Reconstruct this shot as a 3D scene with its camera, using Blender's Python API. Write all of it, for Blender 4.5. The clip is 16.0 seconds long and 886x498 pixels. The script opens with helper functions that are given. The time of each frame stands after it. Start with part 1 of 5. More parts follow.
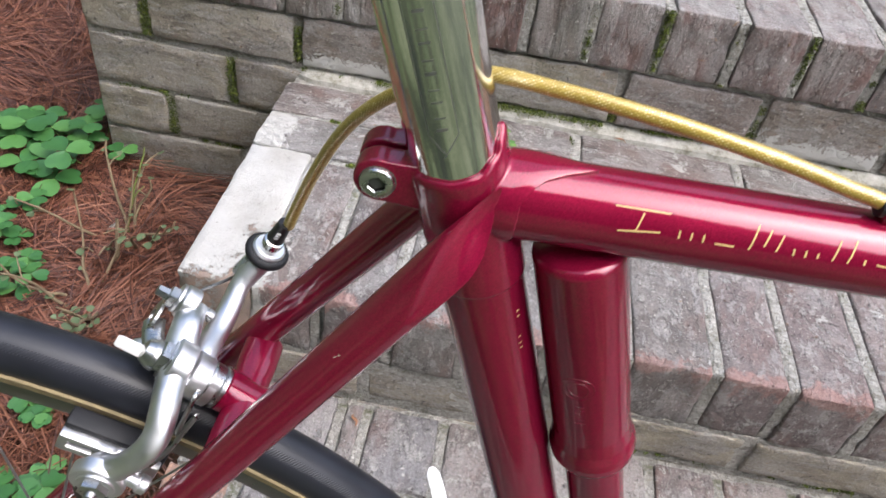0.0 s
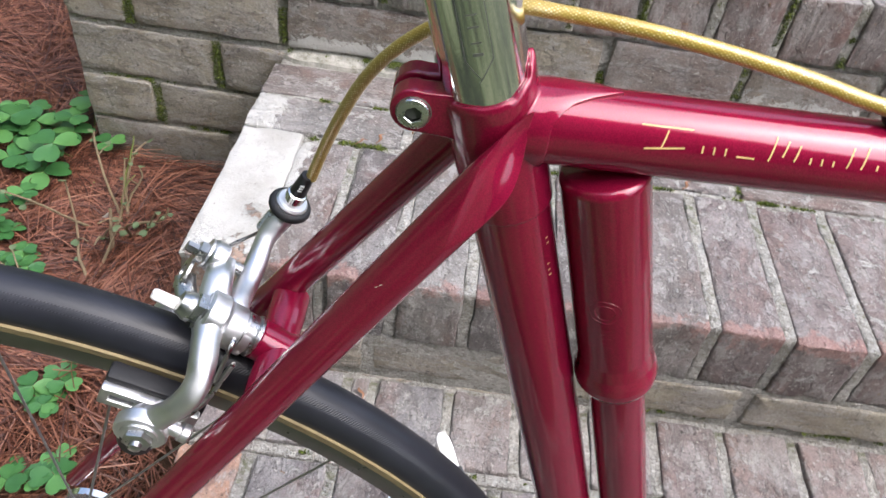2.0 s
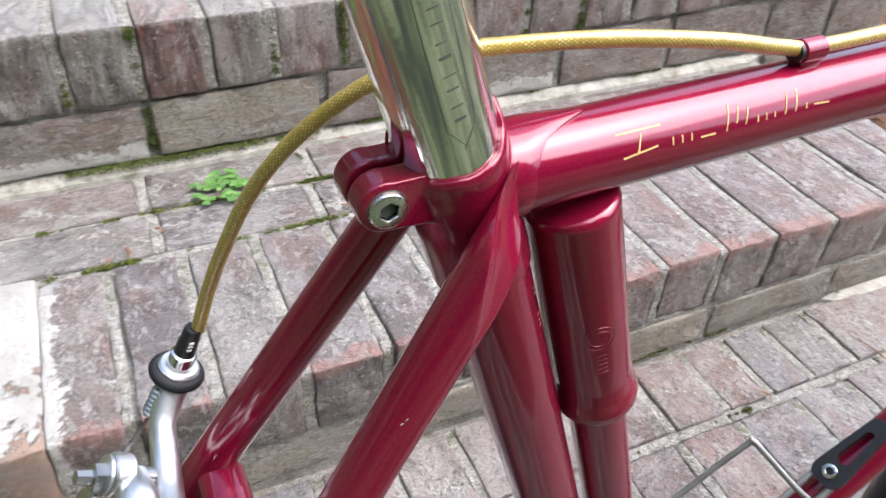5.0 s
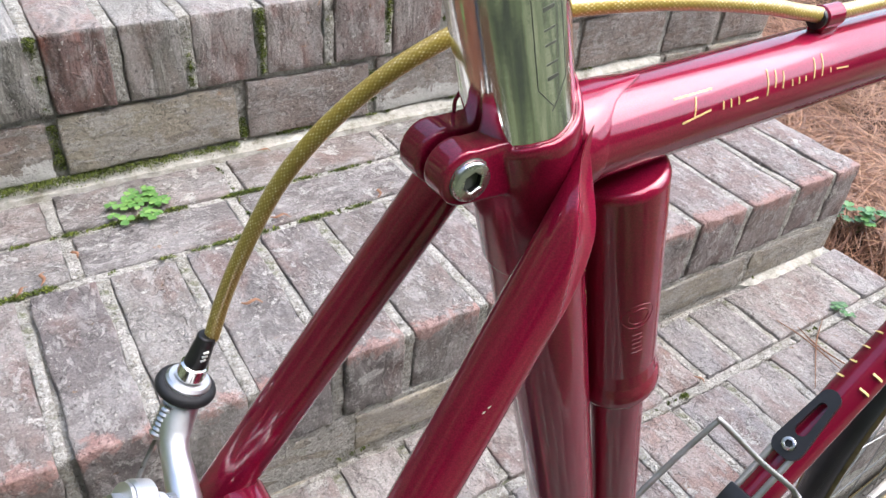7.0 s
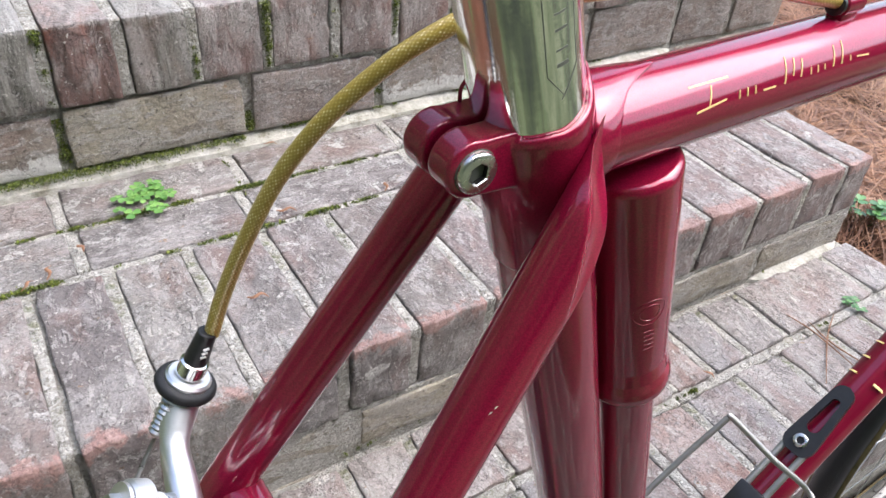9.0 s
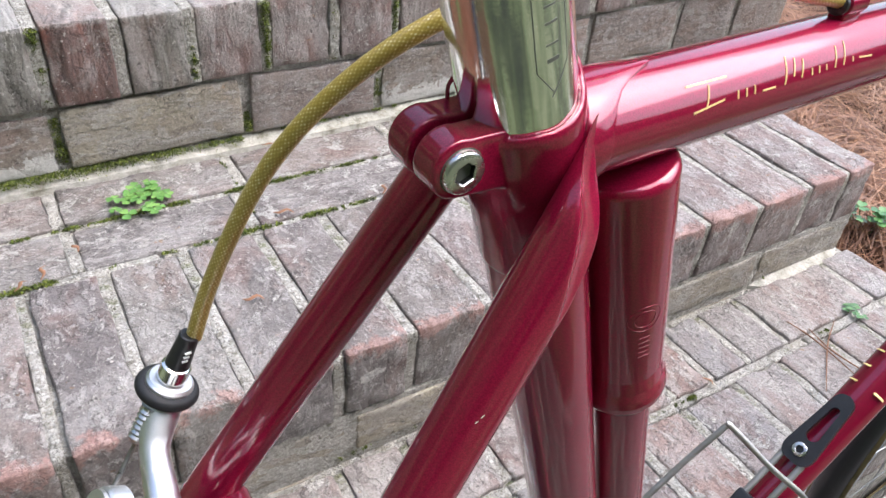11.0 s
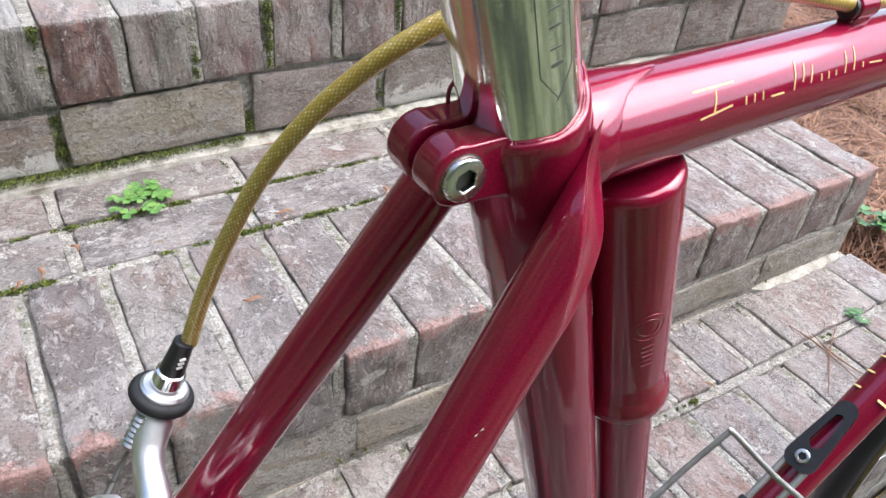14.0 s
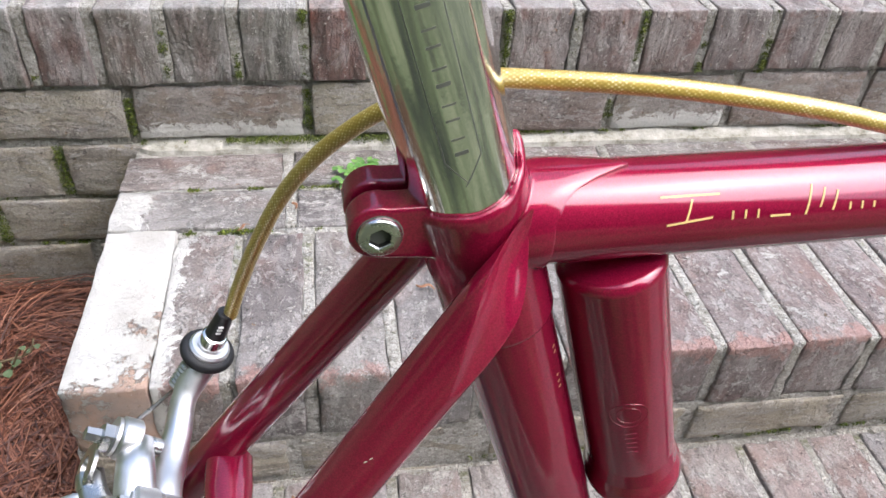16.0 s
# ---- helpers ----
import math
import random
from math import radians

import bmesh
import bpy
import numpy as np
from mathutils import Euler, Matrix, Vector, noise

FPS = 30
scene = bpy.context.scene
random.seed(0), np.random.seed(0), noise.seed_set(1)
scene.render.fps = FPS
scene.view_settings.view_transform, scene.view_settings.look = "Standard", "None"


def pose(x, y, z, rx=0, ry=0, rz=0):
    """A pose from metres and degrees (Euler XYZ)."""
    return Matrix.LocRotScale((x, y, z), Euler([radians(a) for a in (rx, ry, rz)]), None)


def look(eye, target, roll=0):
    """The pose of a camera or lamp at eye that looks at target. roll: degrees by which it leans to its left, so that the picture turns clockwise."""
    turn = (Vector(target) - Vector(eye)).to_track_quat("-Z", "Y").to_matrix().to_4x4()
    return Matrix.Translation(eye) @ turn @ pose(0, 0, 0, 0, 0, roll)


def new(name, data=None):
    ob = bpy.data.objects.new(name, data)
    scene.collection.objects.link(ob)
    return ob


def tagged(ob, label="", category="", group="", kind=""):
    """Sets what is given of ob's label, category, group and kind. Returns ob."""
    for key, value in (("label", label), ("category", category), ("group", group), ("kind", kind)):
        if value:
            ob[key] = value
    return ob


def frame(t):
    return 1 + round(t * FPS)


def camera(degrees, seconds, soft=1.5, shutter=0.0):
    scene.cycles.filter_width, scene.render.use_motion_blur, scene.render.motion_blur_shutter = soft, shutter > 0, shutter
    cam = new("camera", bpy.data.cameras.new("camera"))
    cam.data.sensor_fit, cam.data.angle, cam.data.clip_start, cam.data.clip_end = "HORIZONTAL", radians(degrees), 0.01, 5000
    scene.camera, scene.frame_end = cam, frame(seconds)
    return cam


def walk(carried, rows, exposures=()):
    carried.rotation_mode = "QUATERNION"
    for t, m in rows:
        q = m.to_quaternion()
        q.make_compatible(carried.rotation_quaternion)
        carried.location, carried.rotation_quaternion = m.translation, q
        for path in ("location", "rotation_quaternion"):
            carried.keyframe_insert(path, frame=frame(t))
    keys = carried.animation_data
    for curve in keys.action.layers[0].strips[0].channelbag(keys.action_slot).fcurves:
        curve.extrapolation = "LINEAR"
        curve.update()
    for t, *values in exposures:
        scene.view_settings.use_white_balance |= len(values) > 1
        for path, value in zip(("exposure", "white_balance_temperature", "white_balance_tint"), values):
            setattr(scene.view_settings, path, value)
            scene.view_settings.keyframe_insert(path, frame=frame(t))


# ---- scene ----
cam = camera(61.06, 16.0, soft=1.5, shutter=0.6)
PATH = [
    (0, pose(0.2970, -0.5186, 0.5799, 46.96, -7.06, 8.51)),
    (0.5, pose(0.2918, -0.5238, 0.5751, 46.52, -6.86, 8.48)),
    (1, pose(0.2928, -0.5266, 0.5758, 47.59, -6.13, 9.27)),
    (1.5, pose(0.2922, -0.5308, 0.5699, 46.56, -7.07, 8.05)),
    (2, pose(0.2843, -0.5404, 0.5718, 46.26, -5.93, 5.73)),
    (2.5, pose(0.2826, -0.5275, 0.5715, 45.18, -3.00, 3.52)),
    (3, pose(0.2661, -0.5162, 0.5695, 46.19, -3.51, -5.12)),
    (3.5, pose(0.2498, -0.5220, 0.5679, 48.36, -2.36, -12.96)),
    (4, pose(0.2432, -0.5129, 0.5669, 49.40, -1.28, -15.52)),
    (6.3, pose(0.1819, -0.4683, 0.5336, 53.06, -4.89, -33.54)),
    (6.5, pose(0.1808, -0.4665, 0.5326, 52.62, -4.35, -32.55)),
    (7, pose(0.1809, -0.4662, 0.5360, 52.64, -4.58, -32.15)),
    (7.5, pose(0.1815, -0.4640, 0.5319, 52.32, -4.92, -32.03)),
    (8, pose(0.1840, -0.4611, 0.5332, 52.36, -4.57, -31.93)),
    (8.5, pose(0.1829, -0.4603, 0.5318, 52.12, -4.77, -31.89)),
    (9, pose(0.1845, -0.4621, 0.5322, 52.12, -4.23, -31.69)),
    (11.5, pose(0.1905, -0.4576, 0.5279, 52.51, -4.77, -30.97)),
    (12, pose(0.1904, -0.4556, 0.5306, 53.14, -4.62, -30.55)),
    (12.5, pose(0.1914, -0.4557, 0.5271, 52.97, -4.57, -30.56)),
    (13, pose(0.1908, -0.4545, 0.5274, 52.41, -4.39, -30.71)),
    (13.5, pose(0.1923, -0.4547, 0.5278, 52.41, -4.59, -30.63)),
    (14, pose(0.1930, -0.4562, 0.5272, 52.35, -4.82, -31.02)),
    (14.5, pose(0.1980, -0.4598, 0.5273, 52.42, -3.74, -30.47)),
    (14.8, pose(0.2096, -0.4607, 0.5336, 52.67, -2.57, -29.26)),
    (15, pose(0.2224, -0.4634, 0.5393, 54.03, -2.05, -25.69)),
    (15.2, pose(0.2333, -0.4657, 0.5367, 52.84, -1.35, -20.69)),
    (15.5, pose(0.2503, -0.4777, 0.5424, 51.54, -2.43, -10.51)),
    (16, pose(0.2574, -0.4851, 0.5525, 50.82, -3.54, -8.43)),
]
EXPOSURES = [(0, 1.34), (2.5, 1.47), (4.0, 1.55), (7.0, 1.7), (13.5, 1.7), (14.6, 1.7), (15.0, 1.65), (16.0, 1.6)]

walk(cam, PATH, EXPOSURES)

# ---- light ----
world = bpy.data.worlds.new("sky")
scene.world = world
world.use_nodes = True
wn, wl = world.node_tree.nodes, world.node_tree.links
wn.clear()
sky = wn.new("ShaderNodeTexSky")
sky.sky_type = "NISHITA"
sky.sun_disc = False
sky.sun_elevation = radians(58)
sky.sun_rotation = radians(112)
sky.air_density, sky.dust_density, sky.ozone_density = 1.0, 3.0, 1.5
hsv = wn.new("ShaderNodeHueSaturation")
hsv.inputs["Saturation"].default_value = 0.9
bg = wn.new("ShaderNodeBackground")
bg.inputs["Strength"].default_value = 0.15
wo = wn.new("ShaderNodeOutputWorld")
wl.new(sky.outputs[0], hsv.inputs["Color"])
wl.new(hsv.outputs[0], bg.inputs["Color"])
wl.new(bg.outputs[0], wo.inputs["Surface"])
sun_data = bpy.data.lights.new("sun", "SUN")
sun_data.energy, sun_data.angle, sun_data.color = 1.5, radians(68), (0.975, 0.955, 1.0)
sun = new("sun", sun_data)
sun.matrix_world = look((2.5, -1.5, 5.0), (0.0, 0.0, 0.0))


# ---- materials ----
def mat(name):
    m = bpy.data.materials.new(name)
    m.use_nodes = True
    n = m.node_tree.nodes
    return m, n, m.node_tree.links, n["Principled BSDF"]


def node(n, kind, **vals):
    q = n.new(kind)
    for k, v in vals.items():
        q.inputs[k.replace("_", " ")].default_value = v
    return q


def ramp(n, stops, interp="LINEAR"):
    q = n.new("ShaderNodeValToRGB")
    q.color_ramp.interpolation = interp
    el = q.color_ramp.elements
    while len(el) < len(stops):
        el.new(0.5)
    for e, (p, c) in zip(el, stops):
        e.position, e.color = p, (*c, 1) if len(c) == 3 else c
    return q


def mixc(n, l, fac, a, b, kind="MIX"):
    q = n.new("ShaderNodeMix")
    q.data_type, q.blend_type = "RGBA", kind
    for sock, v in ((q.inputs[0], fac), (q.inputs[6], a), (q.inputs[7], b)):
        if isinstance(v, (int, float)):
            sock.default_value = v
        elif isinstance(v, tuple):
            sock.default_value = (*v, 1)
        else:
            l.new(v, sock)
    return q.outputs[2]


def mathn(n, l, op, a, b=0.0, clamp=False):
    q = n.new("ShaderNodeMath")
    q.operation, q.use_clamp = op, clamp
    for sock, v in ((q.inputs[0], a), (q.inputs[1], b)):
        if isinstance(v, (int, float)):
            sock.default_value = v
        else:
            l.new(v, sock)
    return q.outputs[0]


def shifted(n, l):
    """Object coordinates moved by a random amount for each object."""
    tc, oi = n.new("ShaderNodeTexCoord"), n.new("ShaderNodeObjectInfo")
    v = n.new("ShaderNodeVectorMath")
    v.operation = "MULTIPLY_ADD"
    comb = n.new("ShaderNodeCombineXYZ")
    for i in range(3):
        l.new(oi.outputs["Random"], comb.inputs[i])
    l.new(comb.outputs[0], v.inputs[0])
    v.inputs[1].default_value = (37.0, 61.0, 83.0)
    l.new(tc.outputs["Object"], v.inputs[2])
    return v.outputs[0], oi.outputs["Random"], tc.outputs["Object"]


def noise_tex(n, l, vec, scale, detail=6.0, rough=0.6, dist=0.0):
    q = node(n, "ShaderNodeTexNoise", Scale=scale, Detail=detail, Roughness=rough, Distortion=dist)
    l.new(vec, q.inputs["Vector"])
    return q.outputs["Fac"]


def stretch(n, l, vec, s):
    q = n.new("ShaderNodeMapping")
    q.inputs["Scale"].default_value = s
    l.new(vec, q.inputs["Vector"])
    return q.outputs[0]


def bump(n, l, bsdf, height, strength, dist):
    b = node(n, "ShaderNodeBump", Strength=strength, Distance=dist)
    l.new(height, b.inputs["Height"])
    l.new(b.outputs[0], bsdf.inputs["Normal"])
    return b


def layer(n, l, c, vec, scale, lo, hi, amount, colour, detail=10, rough=0.7, dist=0.3):
    """Lay a colour over c where a noise rises above lo; gives the new colour and the mask."""
    k = ramp(n, [(lo, (0, 0, 0)), (hi, (1, 1, 1))])
    l.new(noise_tex(n, l, vec, scale, detail, rough, dist), k.inputs[0])
    return mixc(n, l, mathn(n, l, "MULTIPLY", k.outputs[0], amount), c, colour), k.outputs[0]


def brick_mat(name, stops, white=0.6, along="Y", chip=0.5, splash="", shift=0.0, body=(0.21, 0.125, 0.108), gloss=0.62, fold=0.9):
    """Weathered brick: firing patches, grime and drag marks along its length, lime flakes, specks, cracks, a worn red arris."""
    m, n, l, b = mat(name)
    vec, rnd, obj = shifted(n, l)
    folded = fold > 2
    lvec = stretch(n, l, vec, (1.0, 0.5, 0.3 if folded else 0.5) if along == "Y" else (0.35, 1.0, 1.0))
    base = ramp(n, stops)
    l.new(rnd, base.inputs[0])
    c, _ = layer(n, l, base.outputs[0], lvec, 24 if folded else 17, 0.48 if folded else 0.5, 0.58 if folded else 0.62, 0.65 if folded else 0.5, body, 6, 0.6, 0.3)
    c, _ = layer(n, l, c, vec, 14, 0.47, 0.56, 0.42, (0.4, 0.385, 0.375), 9, 0.72, 0.6)
    c, _ = layer(n, l, c, lvec, 40, 0.53, 0.59, 0.42, (0.085, 0.073, 0.07), 12, 0.76, 0.5)
    c, drag = layer(n, l, c, lvec, 42 if folded else 75, 0.53, 0.59 if folded else 0.56, 0.36 if folded else 0.5, (0.43, 0.415, 0.4), 6 if folded else 8, 0.62 if folded else 0.72, 0.2 if folded else 0.5)
    c, flake = layer(n, l, c, vec, 27, white, white + 0.022, 0.82, (0.5, 0.49, 0.47), 14, 0.8, 0.4)
    # short dark cracks
    vor = node(n, "ShaderNodeTexVoronoi", Scale=34.0)
    vor.feature = "DISTANCE_TO_EDGE"
    warp = n.new("ShaderNodeVectorMath")
    warp.operation = "MULTIPLY_ADD"
    wn_ = node(n, "ShaderNodeTexNoise", Scale=45.0, Detail=8.0)
    l.new(vec, wn_.inputs["Vector"])
    l.new(wn_.outputs["Color"], warp.inputs[0])
    warp.inputs[1].default_value = (0.05, 0.05, 0.05)
    l.new(lvec if along == "Y" else stretch(n, l, vec, (0.13, 1.0, 1.0)), warp.inputs[2])
    l.new(warp.outputs[0], vor.inputs["Vector"])
    craze = ramp(n, [(0.0, (1, 1, 1)), (0.045, (0, 0, 0))])
    l.new(vor.outputs["Distance"], craze.inputs[0])
    some = ramp(n, [(0.5, (0, 0, 0)), (0.56, (1, 1, 1))])
    l.new(noise_tex(n, l, vec, 18, 4, 0.6), some.inputs[0])
    crack = mathn(n, l, "MULTIPLY", craze.outputs[0], some.outputs[0])
    c = mixc(n, l, mathn(n, l, "MULTIPLY", crack, 0.34), c, (0.04, 0.034, 0.032))
    c, _ = layer(n, l, c, vec, 190, 0.63, 0.66, 0.7, (0.54, 0.52, 0.48), 5, 0.6, 0.0)
    c, _ = layer(n, l, c, vec, 75, 0.68, 0.71, 0.6, (0.33, 0.19, 0.09), 5, 0.6, 0.0)
    c, pit = layer(n, l, c, vec, 150, 0.62, 0.66, 0.6, (0.05, 0.043, 0.04), 6, 0.65, 0.2)
    if chip:
        sep = n.new("ShaderNodeSeparateXYZ")
        l.new(obj, sep.inputs[0])
        e = mathn(n, l, "ADD", mathn(n, l, "MULTIPLY", sep.outputs["Y"], -24.0), mathn(n, l, "MULTIPLY", sep.outputs["Z"], 22.0))
        e = mathn(n, l, "ADD", e, mathn(n, l, "MULTIPLY", noise_tex(n, l, vec, 30, 10, 0.75), 3.0))
        k = ramp(n, [(0.4, (0, 0, 0)), (0.62, (1, 1, 1))])
        l.new(mathn(n, l, "SUBTRACT", e, 4.75 - 0.5 * chip), k.inputs[0])
        c = mixc(n, l, mathn(n, l, "MULTIPLY", k.outputs[0], 0.62), c, (0.36, 0.195, 0.17))
    if folded:          # pale sky sheen put into the colour of the weathered top
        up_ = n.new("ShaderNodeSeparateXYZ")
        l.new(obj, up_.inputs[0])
        top_sheen = mathn(n, l, "ADD", mathn(n, l, "MULTIPLY", up_.outputs["Z"], 60.0), noise_tex(n, l, vec, 40, 8, 0.7))
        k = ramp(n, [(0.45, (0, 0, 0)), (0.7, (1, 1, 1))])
        l.new(mathn(n, l, "SUBTRACT", top_sheen, 2.62), k.inputs[0])
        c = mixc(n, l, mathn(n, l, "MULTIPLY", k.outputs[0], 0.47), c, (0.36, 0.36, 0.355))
    grain = ramp(n, [(0.3, (0.72, 0.71, 0.7)), (0.7, (1.2, 1.18, 1.17))])
    l.new(noise_tex(n, l, vec, 330, 4, 0.65), grain.inputs[0])
    c = mixc(n, l, 1.0, c, grain.outputs[0], "MULTIPLY")
    if splash:
        sx = n.new("ShaderNodeSeparateXYZ")
        l.new(obj, sx.inputs[0])
        v = mathn(n, l, "SUBTRACT", noise_tex(n, l, vec, 34, 12, 0.78, 0.6), mathn(n, l, "MULTIPLY", mathn(n, l, "ADD", sx.outputs[splash], shift), 9.0))
        ks = ramp(n, [(0.655, (0, 0, 0)), (0.68, (1, 1, 1))])
        l.new(v, ks.inputs[0])
        c = mixc(n, l, ks.outputs[0], c, (0.56, 0.55, 0.52))
    l.new(c, b.inputs["Base Color"])
    rr = ramp(n, [(0.35, (gloss * 0.75,) * 3), (0.65, (min(0.95, gloss * 1.3),) * 3)])
    l.new(noise_tex(n, l, lvec, 40, 6, 0.6), rr.inputs[0])
    l.new(rr.outputs[0], b.inputs["Roughness"])
    h = mathn(n, l, "ADD", mathn(n, l, "MULTIPLY", noise_tex(n, l, vec, 50, 10, 0.68, 0.4), 0.55 if fold > 2 else 1.0), mathn(n, l, "MULTIPLY", noise_tex(n, l, vec, 190, 6, 0.7), 0.4))
    h = mathn(n, l, "ADD", h, mathn(n, l, "MULTIPLY", noise_tex(n, l, lvec, 22, 3, 0.5, 0.9), fold))
    h = mathn(n, l, "ADD", h, mathn(n, l, "MULTIPLY", drag, 0.12))
    h = mathn(n, l, "ADD", h, mathn(n, l, "MULTIPLY", flake, 0.12))
    h = mathn(n, l, "SUBTRACT", h, mathn(n, l, "MULTIPLY", pit, 0.22))
    h = mathn(n, l, "SUBTRACT", h, mathn(n, l, "MULTIPLY", crack, 0.2))
    bump(n, l, b, h, 1.0, 0.0055)
    return m


TREADS = [(0.0, (0.23, 0.222, 0.207)), (0.2, (0.186, 0.172, 0.167)), (0.4, (0.148, 0.134, 0.133)), (0.6, (0.208, 0.176, 0.162)), (0.8, (0.145, 0.14, 0.136)), (1.0, (0.24, 0.225, 0.208))]
BRICK = brick_mat("brick_tread", TREADS, 0.57)
BRICK_LOW = brick_mat("brick_lower_step", [(0.0, (0.33, 0.3, 0.285)), (0.2, (0.25, 0.215, 0.205)), (0.4, (0.25, 0.245, 0.252)), (0.6, (0.31, 0.22, 0.195)), (0.8, (0.21, 0.198, 0.198)), (1.0, (0.36, 0.325, 0.305))], 0.57)
BRICK_MAUVE = brick_mat("brick_tread_mauve", [(0.0, (0.235, 0.195, 0.19)), (0.3, (0.2, 0.165, 0.162)), (0.6, (0.225, 0.175, 0.165)), (1.0, (0.255, 0.215, 0.21))], 0.57, "Y", 0.8)
BRICK_FLAT = brick_mat("brick_back_row", TREADS, 0.55, "X", 0)
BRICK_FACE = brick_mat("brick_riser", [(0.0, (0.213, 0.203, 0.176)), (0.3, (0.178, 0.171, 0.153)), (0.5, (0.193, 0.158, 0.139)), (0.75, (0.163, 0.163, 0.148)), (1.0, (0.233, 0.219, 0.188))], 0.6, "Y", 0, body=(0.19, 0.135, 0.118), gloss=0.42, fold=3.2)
BRICK_TAN = brick_mat("brick_stretcher", [(0.0, (0.38, 0.345, 0.27)), (0.5, (0.315, 0.287, 0.23)), (1.0, (0.39, 0.355, 0.285))], 0.62, "X", 0, body=(0.2, 0.165, 0.135))
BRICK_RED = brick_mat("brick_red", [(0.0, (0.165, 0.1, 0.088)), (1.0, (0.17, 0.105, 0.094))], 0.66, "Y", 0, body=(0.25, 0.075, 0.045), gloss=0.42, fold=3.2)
SALMON = brick_mat("salmon_brick", [(0.0, (0.44, 0.27, 0.2)), (1.0, (0.45, 0.29, 0.21))], 0.72, "Y", 0, body=(0.42, 0.24, 0.17))
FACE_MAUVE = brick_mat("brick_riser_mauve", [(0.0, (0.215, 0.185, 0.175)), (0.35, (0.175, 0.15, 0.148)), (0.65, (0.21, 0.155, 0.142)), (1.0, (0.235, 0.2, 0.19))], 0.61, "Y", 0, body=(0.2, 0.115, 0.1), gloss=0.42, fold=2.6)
LONG_MAUVE = brick_mat("brick_stretcher_mauve", [(0.0, (0.3, 0.25, 0.22)), (0.5, (0.25, 0.21, 0.19)), (1.0, (0.32, 0.265, 0.235))], 0.62, "X", 0, body=(0.19, 0.13, 0.11))


def mortar_mat():
    """Sandy pale mortar: small grains with dark hollows, green only in places."""
    m, n, l, b = mat("mossy_mortar")
    tc = n.new("ShaderNodeTexCoord")
    vec = tc.outputs["Object"]
    grain = node(n, "ShaderNodeTexVoronoi", Scale=310.0)
    l.new(vec, grain.inputs["Vector"])
    tone = n.new("ShaderNodeSeparateColor")
    l.new(grain.outputs["Color"], tone.inputs[0])
    c0 = ramp(n, [(0.0, (0.36, 0.34, 0.3)), (0.4, (0.45, 0.43, 0.39)), (0.75, (0.52, 0.505, 0.465)), (1.0, (0.62, 0.605, 0.565))])
    l.new(tone.outputs[0], c0.inputs[0])
    c, hollow = layer(n, l, c0.outputs[0], vec, 90, 0.56, 0.62, 0.6, (0.13, 0.12, 0.085), 8, 0.75)
    c, _ = layer(n, l, c, vec, 30, 0.52, 0.62, 0.45, (0.22, 0.205, 0.15), 8, 0.7)
    c, _ = layer(n, l, c, vec, 19, 0.59, 0.66, 0.7, (0.11, 0.13, 0.03), 10, 0.74)
    l.new(c, b.inputs["Base Color"])
    b.inputs["Roughness"].default_value = 0.92
    h = mathn(n, l, "SUBTRACT", mathn(n, l, "MULTIPLY", noise_tex(n, l, vec, 90, 8, 0.75), 1.6), mathn(n, l, "MULTIPLY", grain.outputs["Distance"], 0.5))
    h = mathn(n, l, "SUBTRACT", h, mathn(n, l, "MULTIPLY", hollow, 0.3))
    bump(n, l, b, h, 1.0, 0.006)
    return m


MORTAR = mortar_mat()


def lime_mat():
    m, n, l, b = mat("pale_lime_mortar")
    tc = n.new("ShaderNodeTexCoord")
    vec = tc.outputs["Object"]
    c = ramp(n, [(0.34, (0.19, 0.18, 0.13)), (0.46, (0.4, 0.385, 0.33)), (0.62, (0.58, 0.565, 0.52))])
    l.new(noise_tex(n, l, vec, 40, 10, 0.75), c.inputs[0])
    l.new(c.outputs[0], b.inputs["Base Color"])
    b.inputs["Roughness"].default_value = 0.9
    bump(n, l, b, noise_tex(n, l, vec, 140, 8, 0.7), 0.8, 0.005)
    return m


LIME = lime_mat()


